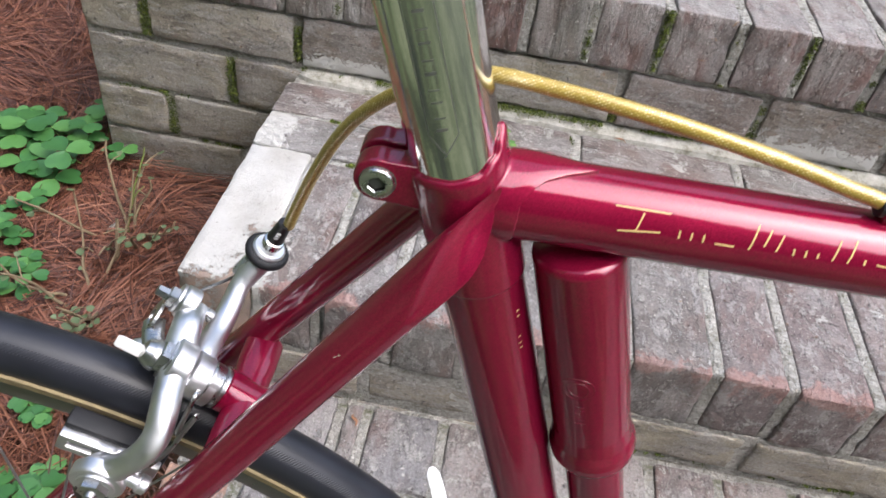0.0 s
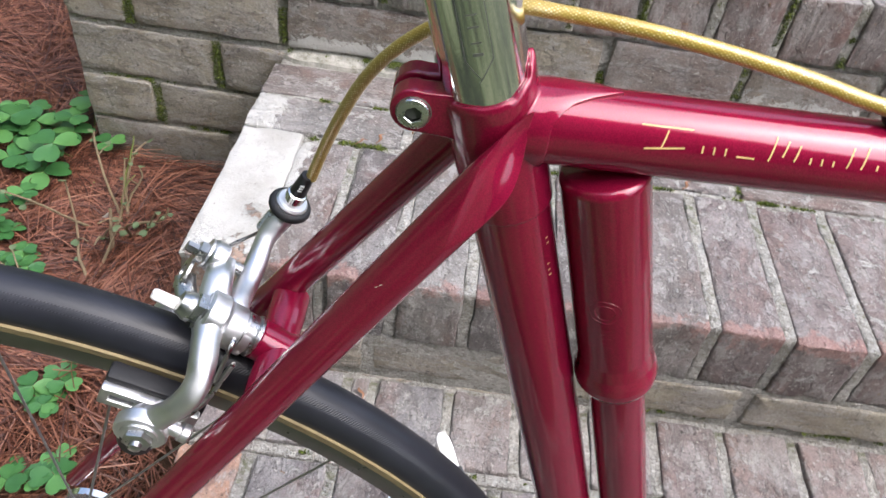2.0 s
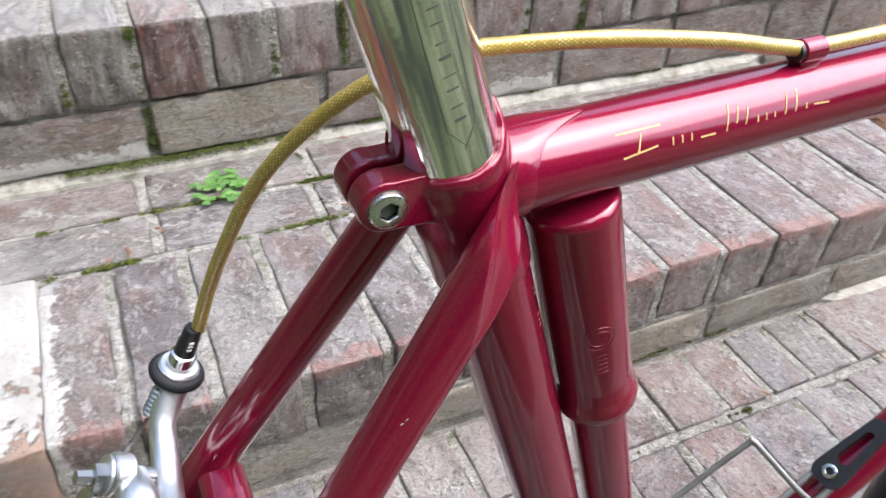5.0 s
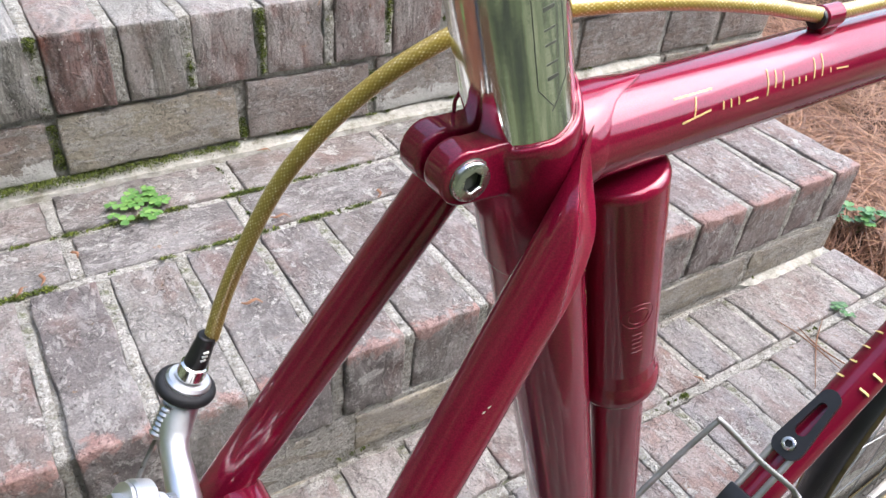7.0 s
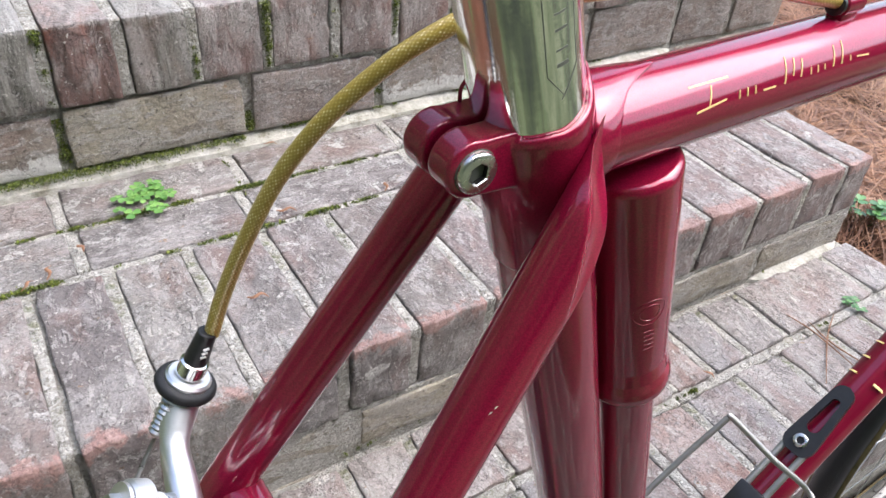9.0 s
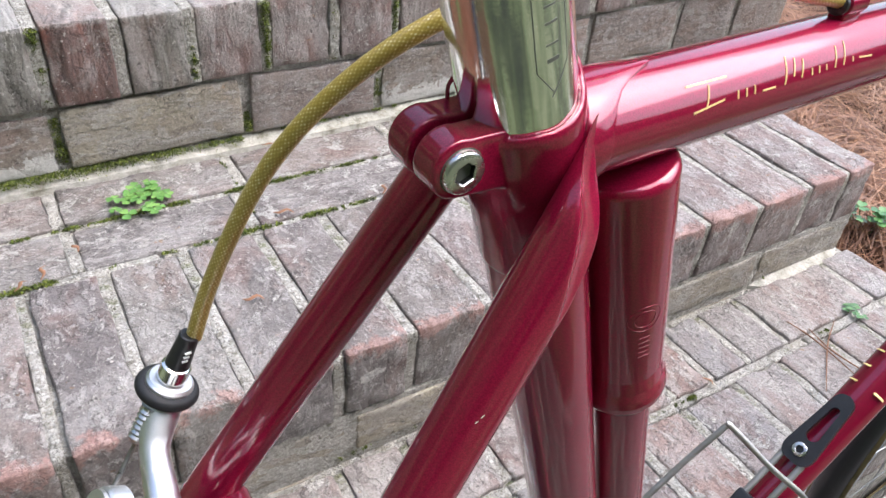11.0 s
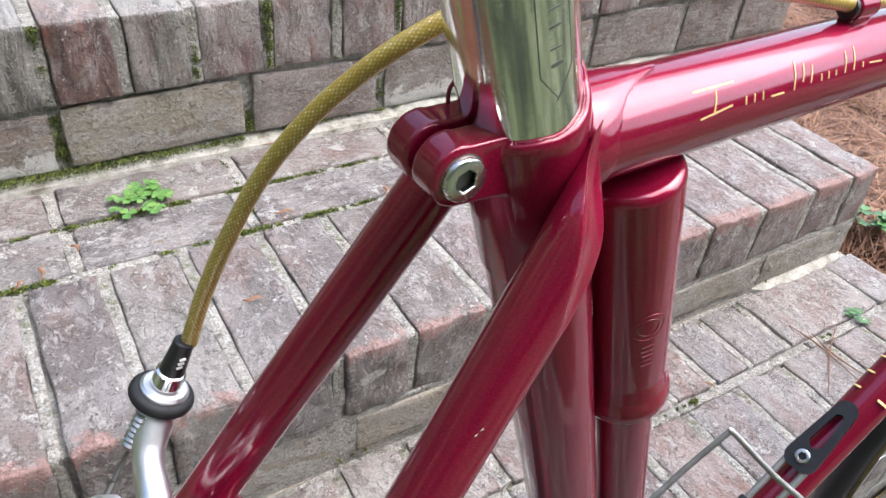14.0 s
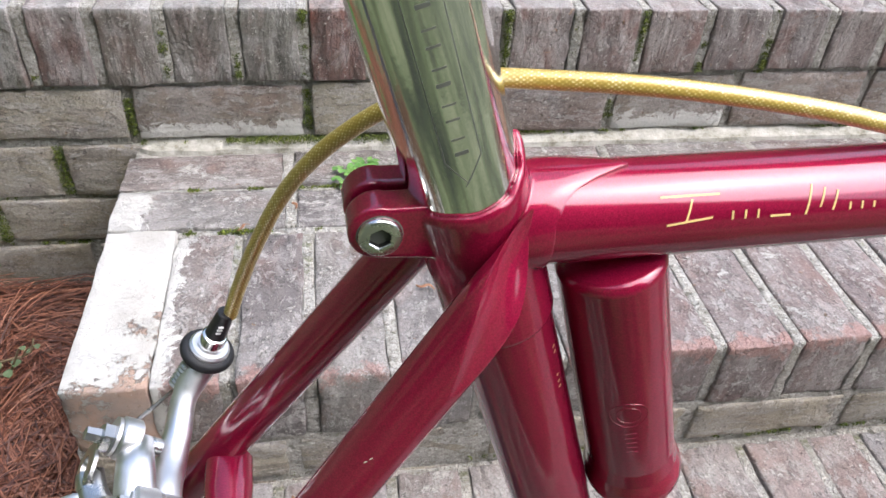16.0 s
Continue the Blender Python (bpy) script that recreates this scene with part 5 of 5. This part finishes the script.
bpart("anchor_bolt", lathe(anc + BN * 0.0084 + BD * 0.002, BN, [(0, 0.0050), (0.0032, 0.0050), (0.0036, 0.0028), (0.0082, 0.0024), (0.0085, 0.0012)], 6), STEEL, caliper)
bpart("clamp_washer", lathe(anc - BN * 0.0085, BN, [(0, 0.0030), (0.009, 0.0030)], 20), STEEL, caliper)
tab = lathe(at_brake(0.0345, 0.022, 0.0105), BN, [(0, 0.0070), (0.0004, 0.0080), (0.0016, 0.0080), (0.0020, 0.0070), (0.0020, 0.0034), (0.0002, 0.0030)], 28)
bpart("lever_tab", tab, STEEL, caliper)
bpart("lever_tab", sweep(resample([at_brake(0.0345, 0.020, 0.010), at_brake(0.0320, 0.010, 0.008), at_brake(0.0280, 0.002, 0.004)], 8), 0.0045, 14, flat=0.4), STEEL, caliper)
hook = resample([at_brake(0.0085, -0.006, -0.002), at_brake(0.0099, -0.012, -0.0031), at_brake(0.0070, -0.0165, 0.009), at_brake(0.0055, -0.018, 0.0151), at_brake(0.0040, -0.0165, 0.0150), at_brake(0.0030, -0.012, 0.0075), at_brake(0.0035, -0.0165, 0.0130), at_brake(0.0045, -0.024, 0.022), at_brake(0.0080, -0.030, 0.030), at_brake(0.0110, -0.033, 0.036)], 60)
bpart("return_spring", sweep(hook, 0.0011, 10), STEEL, caliper)
bpart("spring_stop", lathe(at_brake(0.0150, -0.034, 0.034), -BN, [(0, 0.0030), (0.008, 0.0030), (0.0085, 0.0040), (0.0115, 0.0040), (0.0125, 0.0028)], 24), ALLOY, caliper)
# cable stop with its rubber ring, ferrule and boot
stop = bpart("cable_stop", lathe(CAPP - cap_dir * 0.004, cap_dir, [(0, 0.0062), (0.0018, 0.0078), (0.0058, 0.0074), (0.0066, 0.0066)], 48), ALLOY, caliper)
bpart("rubber_ring", lathe(CAPP - cap_dir * 0.0035, cap_dir, [(0, 0.0068)] + [(0.0022 - 0.0022 * math.cos(a), 0.0076 + 0.0024 * math.sin(a)) for a in [math.pi * i / 10 for i in range(11)]] + [(0.0044, 0.0068)], 56), RUBBER, caliper)
bpart("ferrule", lathe(CAPP + cap_dir * 0.0024, cap_dir, [(0, 0.0036), (0.0008, 0.0040), (0.0012, 0.0048), (0.0058, 0.0046), (0.0064, 0.0038)], 36), CHROME, caliper)
bpart("boot", lathe(CAPP + cap_dir * 0.0085, cap_dir, [(0, 0.0036), (0.0004, 0.0039), (0.0100, 0.0032), (0.0120, 0.0031), (0.0124, 0.0027)], 32), BLACK, caliper, "black housing end cap")
for k in range(3):
    bs = CAPP + cap_dir * (0.0125 + 0.0016 * k)
    bpart("white_bar", sweep([bs + Vector((-0.0010, -0.0036, 0.0004)), bs + Vector((0.0008, -0.0036, 0.0004))], 0.00045, 6), WHITE_STRAP, caliper)
end = anc + BN * 0.004 + Vector((0, 0.004, 0))
low_end = CAPP - cap_dir * 0.017 + Vector((-0.0075, -0.006, 0))
bpart("adjuster_screw", lathe(CAPP - cap_dir * 0.004 + Vector((-0.0050, -0.003, 0)), low_end - CAPP + cap_dir * 0.004 + Vector((0.005, 0.003, 0)), [(0, 0.0030)] + [(0.0009 * i, 0.0032 - 0.0005 * (i % 2)) for i in range(1, 14)] + [(0.0126, 0.0018)], 20), STEEL, caliper)
bpart("inner_cable", sweep([low_end, low_end.lerp(end, 0.5), end], 0.0008, 8), DARK_STEEL, caliper)
# brake shoe and holder on the near side, and its twin
for sg in (-1, 1):
    q = at_brake(0.0202, sg * 0.034, 0.040 if sg < 0 else 0.060)
    tang = (q - AXLE)
    tang = Vector((-tang.z, 0, tang.x)).normalized()
    if tang.x > 0:
        tang = -tang
    rad = Vector((tang.z, 0, -tang.x))
    mm = Matrix((tang, Vector((0, 1, 0)), rad)).transposed().to_4x4()
    base = Vector((q.x, sg * 0.0185, q.z)) + tang * 0.003
    place = Matrix.Translation(base) @ mm
    pad = box(-0.024, 0.018, -0.0045, 0.0045, -0.0055, 0.0074, 0.0015)
    pad.transform(place)
    bpart("brake_pad", pad, RUBBER, caliper)
    y0, y1 = (0.0035, 0.0085) if sg > 0 else (-0.0085, -0.0035)
    hold = merged(box(-0.006, 0.018, y0, y1, -0.0075, -0.0035, 0.0010), box(-0.006, 0.018, y0, y1, 0.0005, 0.0040, 0.0010), box(0.0138, 0.018, y0, y1, -0.0065, 0.0034, 0.0010),
                  box(-0.023, 0.004, y0, y1, -0.0075, 0.0040, 0.0012))
    hold.transform(place)
    bpart("pad_holder", hold, ALLOY, caliper)
    q = q + Vector((0, sg * 0.004, 0))
    s0 = q + Vector((0, -sg * 0.010, 0))
    eye = bpart("pad_bolt", lathe(s0, (0, sg, 0), [(0, 0.0060), (0.004, 0.0090), (0.0050, 0.0104), (0.0056, 0.0110), (0.0104, 0.0110), (0.0112, 0.0104), (0.0113, 0.0078), (0.0122, 0.0076), (0.0124, 0.0060)], 44), ALLOY, caliper)
    bpart("nut", merged(lathe(q + Vector((0, sg * 0.0020, 0)), (0, sg, 0), [(0, 0.0060), (0.0030, 0.0060), (0.0035, 0.0050)], 6),
                        lathe(q + Vector((0, sg * 0.0050, 0)), (0, sg, 0), [(0, 0.0028), (0.0026, 0.0026), (0.0030, 0.0016)], 20)), STEEL, eye)
    bpart("rubber_tip", lathe(q + Vector((0, -sg * 0.004, 0)) - rad * 0.006, -rad, [(0, 0.0085), (0.006, 0.0082), (0.0085, 0.0065), (0.0095, 0.0035)], 28), BLACK, eye)


# wheels
def ring(centre, profile, n=160):
    """profile: (radius, y) points of a closed section turned round the y axis."""
    bm = bmesh.new()
    uvl = bm.loops.layers.uv.verify()
    rows = []
    for k in range(n):
        a = math.tau * k / n
        rows.append([bm.verts.new(centre + Vector((math.cos(a) * r, y, math.sin(a) * r))) for r, y in profile])
    m = len(profile)
    for k in range(n):
        a, b = rows[k], rows[(k + 1) % n]
        for i in range(m):
            f = bm.faces.new((a[i], a[(i + 1) % m], b[(i + 1) % m], b[i]))
            for lp, (u, v) in zip(f.loops, ((k, i), (k, i + 1), (k + 1, i + 1), (k + 1, i))):
                lp[uvl].uv = (u / n, v / m)
    bmesh.ops.recalc_face_normals(bm, faces=bm.faces)
    return bm


def wheel(centre, turn, proud=0.0):
    R = 0.335
    hub = bpart("wheel", lathe(centre + Vector((0, -0.036, 0)), (0, 1, 0), [(0, 0.009), (0.001, 0.021), (0.004, 0.021), (0.006, 0.010), (0.066, 0.010), (0.068, 0.021), (0.071, 0.021), (0.072, 0.009)], 32), ALLOY, label="narrow spoked wheel with a black tan-wall tyre")
    tyre = [(R - 0.012 + 0.012 * math.cos(a), 0.0122 * math.sin(a)) for a in [radians(-112 + 224 * i / 20) for i in range(21)]]
    bpart("tyre", ring(centre, tyre + [(R - 0.020, 0.0)]), TREAD, hub)
    for sg in (-1, 1):
        wall = [(R - 0.0146, sg * 0.0112), (R - 0.0150, sg * (0.0132 + proud)), (R - 0.0196, sg * (0.0124 + proud)), (R - 0.0208, sg * 0.0102), (R - 0.0200, sg * 0.0092)]
        bpart("tan_wall", ring(centre, wall), TAN, hub)
    rim = [(R - 0.0195, -0.0100), (R - 0.0205, -0.0106), (R - 0.0330, -0.0098), (R - 0.0360, -0.0070), (R - 0.0370, 0.0), (R - 0.0360, 0.0070), (R - 0.0330, 0.0098), (R - 0.0205, 0.0106), (R - 0.0195, 0.0100), (R - 0.0225, 0.0)]
    bpart("rim", ring(centre, rim), RIM_GREY, hub)
    for k in range(32):
        a = math.tau * k / 32 + turn
        sg = 1 if k % 2 else -1
        b = a + (0.9 if k % 4 < 2 else -0.9)
        p = centre + Vector((math.cos(b) * 0.0195, sg * 0.033, math.sin(b) * 0.0195))
        q = centre + Vector((math.cos(a) * (R - 0.036), sg * 0.001, math.sin(a) * (R - 0.036)))
        bpart("spoke", tube(p, q, 0.0007, sides=8), WIRE, hub)
    return hub


wheel(AXLE, 0.05)
wheel(FRONT, 0.12, 0.0022)
for sg in (-1, 1):
    bpart("fork_blade", sweep(resample([HEAD_B + Vector((0.004, sg * 0.022, -0.02)), HEAD_B + Vector((0.07, sg * 0.046, -0.2)), FRONT + Vector((-0.012, sg * 0.052, 0.03)), FRONT + Vector((0, sg * 0.052, 0))], 14), [0.012 - 0.0005 * i for i in range(14)], 20), PAINT)
bpart("fork_crown", box(HEAD_B.x - 0.012, HEAD_B.x + 0.016, -0.032, 0.032, HEAD_B.z - 0.03, HEAD_B.z + 0.002, 0.005), CHROME)

# pedal on the far side with its white toe strap
PEDAL = Vector((0.010, 0.100, -0.572))
pedal = bpart("pedal", tube(PEDAL, PEDAL + Vector((0, 0.075, 0)), 0.006, sides=20), ALLOY)
for sx in (-1, 1):
    bpart("pedal_plate", box(PEDAL.x + sx * 0.03 - 0.0015, PEDAL.x + sx * 0.03 + 0.0015, 0.105, 0.175, PEDAL.z - 0.011, PEDAL.z + 0.011, 0.001), ALLOY, pedal)
bpart("pedal_end", box(PEDAL.x - 0.03, PEDAL.x + 0.03, 0.172, 0.176, PEDAL.z - 0.008, PEDAL.z + 0.008, 0.001), ALLOY, pedal)
bpart("crank_arm", sweep([BB + Vector((0, 0.046, 0)), Vector((0.08, 0.064, -0.535)), Vector((0.010, 0.092, -0.572))], [0.014, 0.0105, 0.012], 24, flat=0.6), ALLOY)
STRAP = [(0.050, 0.150, -0.5600), (0.0544, 0.165, -0.5549), (0.0414, 0.185, -0.5471), (0.0330, 0.205, -0.5417), (0.0247, 0.225, -0.5395)]
bpart("toe_strap", sweep(resample(STRAP, 24), [0.0072] * 21 + [0.0068, 0.0055, 0.0025], 20, flat=0.2, up=(0.9, 0.3, 0.0)), WHITE_STRAP, pedal, "white leather toe strap end")
bk = box(-0.0095, 0.0095, -0.003, 0.003, -0.0055, 0.0055, 0.0015)
bk.transform(Matrix.Translation((0.0414, 0.185, -0.5465)) @ Matrix.Rotation(radians(22), 4, "Z") @ Matrix.Rotation(radians(75), 4, "X"))
bpart("buckle", bk, STEEL, pedal)

# bottle cage on the down tube
DTD = (HEAD_B + Vector((-0.006, 0, 0.02)) - BB).normalized()
DTN = Vector((-DTD.z, 0, DTD.x))


def at_down(s, y, n):
    return BB + DTD * s + Vector((0, y + 0.002, 0)) + DTN * n


def flat_frame(s0, s1, half, hole, n0, n1):
    """A rounded tab with a long hole, lying along the down tube."""
    bm = bmesh.new()
    k = 20
    loops = []
    for hw, pad, nn in ((half, 0.0, n0), (half, 0.0, n1), (hole, half - hole, n1), (hole, half - hole, n0)):
        pts = []
        for i in range(k):
            a = math.pi * i / (k - 1)
            pts.append((s1 - half * 0.66 - (0.0075 if hw == hole else 0) + math.sin(a) * hw * 0.66, math.cos(a) * hw * 0.66))
        for i in range(k):
            a = math.pi + math.pi * i / (k - 1)
            lo = s0 + half + (0.013 if hw == hole else 0)
            sq = (abs(math.sin(a)) ** 4 + abs(math.cos(a)) ** 4) ** -0.25 if hw == half else 1.0
            pts.append((lo + math.sin(a) * hw * sq, math.cos(a) * hw * min(sq, 1.08)))
        loops.append([bm.verts.new(at_down(s, y, nn)) for s, y in pts])
    m = 2 * k
    for a, b in zip(loops, loops[1:] + loops[:1]):
        for i in range(m):
            bm.faces.new((a[i], b[i], b[(i + 1) % m], a[(i + 1) % m]))
    bmesh.ops.recalc_face_normals(bm, faces=bm.faces)
    return bm


CAGE_S = 0.250
cage = bpart("bottle_cage", flat_frame(CAGE_S - 0.0105, CAGE_S + 0.0525, 0.0118, 0.0050, 0.0165, 0.0225), BLACK, label="wire bottle cage with a black plastic tab")
bpart("cage_screw", socket_head(at_down(CAGE_S, 0, 0.0220), DTN, 0.0054, 0.0030, 0.0024), BOLT, cage, "bright socket-head screw")
bpart("hex_socket", hex_socket(at_down(CAGE_S, 0, 0.0220), DTN, 0.0030, 0.0024, 0.0030), SHADED_STEEL, cage)
for sg in (-1, 1):
    bpart("cage_wire", tube(at_down(CAGE_S - 0.008, sg * 0.008, 0.0195), at_down(CAGE_S - 0.055, sg * 0.008, 0.0195), 0.0025, sides=14), WIRE, cage)
foot = box(-0.013, 0.013, -0.0125, 0.0125, -0.004, 0.004, 0.002)
foot.transform(Matrix.Translation(at_down(CAGE_S - 0.062, 0, 0.0195)) @ Matrix((DTD, Vector((0, 1, 0)), DTN)).transposed().to_4x4())
bpart("cage_foot", foot, BLACK, cage)
wire = resample([at_down(CAGE_S - 0.085, 0.010, 0.0195), at_down(CAGE_S - 0.13, 0.030, 0.054), at_down(CAGE_S - 0.115, 0.039, 0.078), at_down(CAGE_S - 0.07, 0.0375, 0.081), at_down(CAGE_S - 0.030, 0.0325, 0.085), at_down(CAGE_S - 0.0215, 0.0310, 0.0855), at_down(CAGE_S - 0.0200, 0.0280, 0.084),
                 at_down(CAGE_S - 0.0235, -0.0005, 0.053), at_down(CAGE_S - 0.0245, -0.024, 0.020), at_down(CAGE_S - 0.035, -0.034, 0.016), at_down(CAGE_S - 0.08, -0.036, 0.018), at_down(CAGE_S - 0.12, -0.03, 0.022), at_down(CAGE_S - 0.085, -0.010, 0.0195)], 100)
bpart("cage_wire", sweep(wire, 0.0022, 12), WIRE, cage)

def on_down(s, deg):
    """A point on the down tube, deg round from its upper side towards the near side."""
    return BB + DTD * s + Vector((0, -0.0149 * math.sin(radians(deg)), 0)) + DTN * 0.0149 * math.cos(radians(deg))


for k in range(5):
    for lo, hi in ((24, 58), (-58, -30)):
        g = CAGE_S + 0.066 + 0.0145 * k
        bpart("gold_bar", sweep([on_down(g, lo + (hi - lo) * i / 5) for i in range(6)], 0.0019, 8, flat=0.3), GOLD)

# ---- frame pump ----
pump = new("frame_pump")
pump.matrix_basis = BIKE
tagged(pump, "burgundy painted frame pump held along the seat tube", "pump")
P0 = Vector((0.0390, 0, -0.0150))
PD = (Vector((0.0728, 0, -0.1275)) - P0).normalized()
part("handle", lathe(P0, PD, [(-0.0008, 0.0125), (-0.0004, 0.0138), (0.0006, 0.0148), (0.0020, 0.0153), (0.0920, 0.0153), (0.0990, 0.0160), (0.1030, 0.0170), (0.1060, 0.0174), (0.1090, 0.0172), (0.1130, 0.0155), (0.1145, 0.0130)], 72), PAINT, pump)
part("barrel", lathe(P0, PD, [(0.1110, 0.0118), (0.1140, 0.0122), (0.4300, 0.0122), (0.4350, 0.0115)], 56), PAINT, pump)
PU = Vector((0, -1, 0))
PV = PD.cross(PU)


def on_pump(s, deg, r):
    a = radians(deg)
    return P0 + PD * s + (PU * math.cos(a) + PV * math.sin(a)) * r


# raised ring and bars of the moulded badge
for (s, d, rr) in ((0.0555, 14, 0.0060), (0.0555, 14, 0.0038)):
    pts = [on_pump(s + rr * math.cos(a), d + math.degrees(rr * math.sin(a) / 0.0153), 0.0153) for a in [i * math.tau / 32 for i in range(33)]]
    part("badge", sweep(pts, 0.00013, 8), PAINT, pump)
for k in range(5):
    part("badge", sweep([on_pump(0.0655 + 0.0026 * k, d, 0.0153) for d in (7, 14, 21)], 0.00012, 8), PAINT, pump)

# ---- loose scraps ----
r = random.Random(4)
for (x, y, z, ln) in ((0.222, 0.267, 0.002, 0.016), (0.572, 0.232, 0.002, 0.022), (0.457, 0.240, 0.002, 0.024), (0.180, 0.234, 0.003, 0.024), (0.155, 0.227, 0.003, 0.018), (0.371, 0.110, 0.002, 0.022), (0.478, 0.402, 0.003, 0.018), (0.21, -0.025, LOW + 0.002, 0.016), (0.86, -0.1, LOW + 0.003, 0.016)):
    a = r.uniform(0, 6)
    c = resample([(0, 0, 0.001), (ln * 0.35 * math.cos(a), ln * 0.35 * math.sin(a), 0.004), (ln * 0.7 * math.cos(a + 0.5), ln * 0.7 * math.sin(a + 0.5), 0.003), (ln * math.cos(a + 0.3), ln * math.sin(a + 0.3), 0.001)], 10)
    ob = part("dry_leaf", sweep(c, [0.0006, 0.001, 0.0014, 0.0018, 0.002, 0.002, 0.0018, 0.0014, 0.001, 0.0006], 8, flat=0.4), DEAD)
    ob.location = (x, y, z)
    tagged(ob, "curled reddish brown scrap of dry leaf", "leaf", group="leaf scraps")

# a dark curled leaf lying in the straw
c = resample([(0, 0, 0.002), (0.012, 0.006, 0.010), (0.026, 0.004, 0.008), (0.040, 0.010, 0.003)], 12)
ob = part("dry_leaf", sweep(c, [0.002, 0.006, 0.009, 0.011, 0.012, 0.012, 0.011, 0.010, 0.008, 0.006, 0.004, 0.001], 12, flat=0.35), LITTER)
ob.location = (-0.160, 0.372, ground_z(-0.160, 0.372) + 0.008)
tagged(ob, "dark brown curled leaf lying on pine straw", "leaf", group="leaf scraps")


# long dry needles lying across the lower step
for pts in (((1.054, -0.079), (1.056, -0.125), (1.046, -0.196)), ((1.118, -0.111), (1.062, -0.140), (0.985, -0.193)), ((1.070, -0.104), (1.060, -0.150), (1.066, -0.215))):
    c = resample([(x - pts[1][0], y - pts[1][1], 0.003 + 0.002 * i) for i, (x, y) in enumerate(pts)], 16)
    ob = part("pine_needle", sweep(c, [0.0004 + 0.0006 * math.sin(math.pi * (i + 0.5) / 16) for i in range(16)], 6), DEAD)
    ob.location = (pts[1][0], pts[1][1], LOW - 0.001)
    tagged(ob, "long dry brown pine needle lying on the brick step", "needle", group="needles on the step")
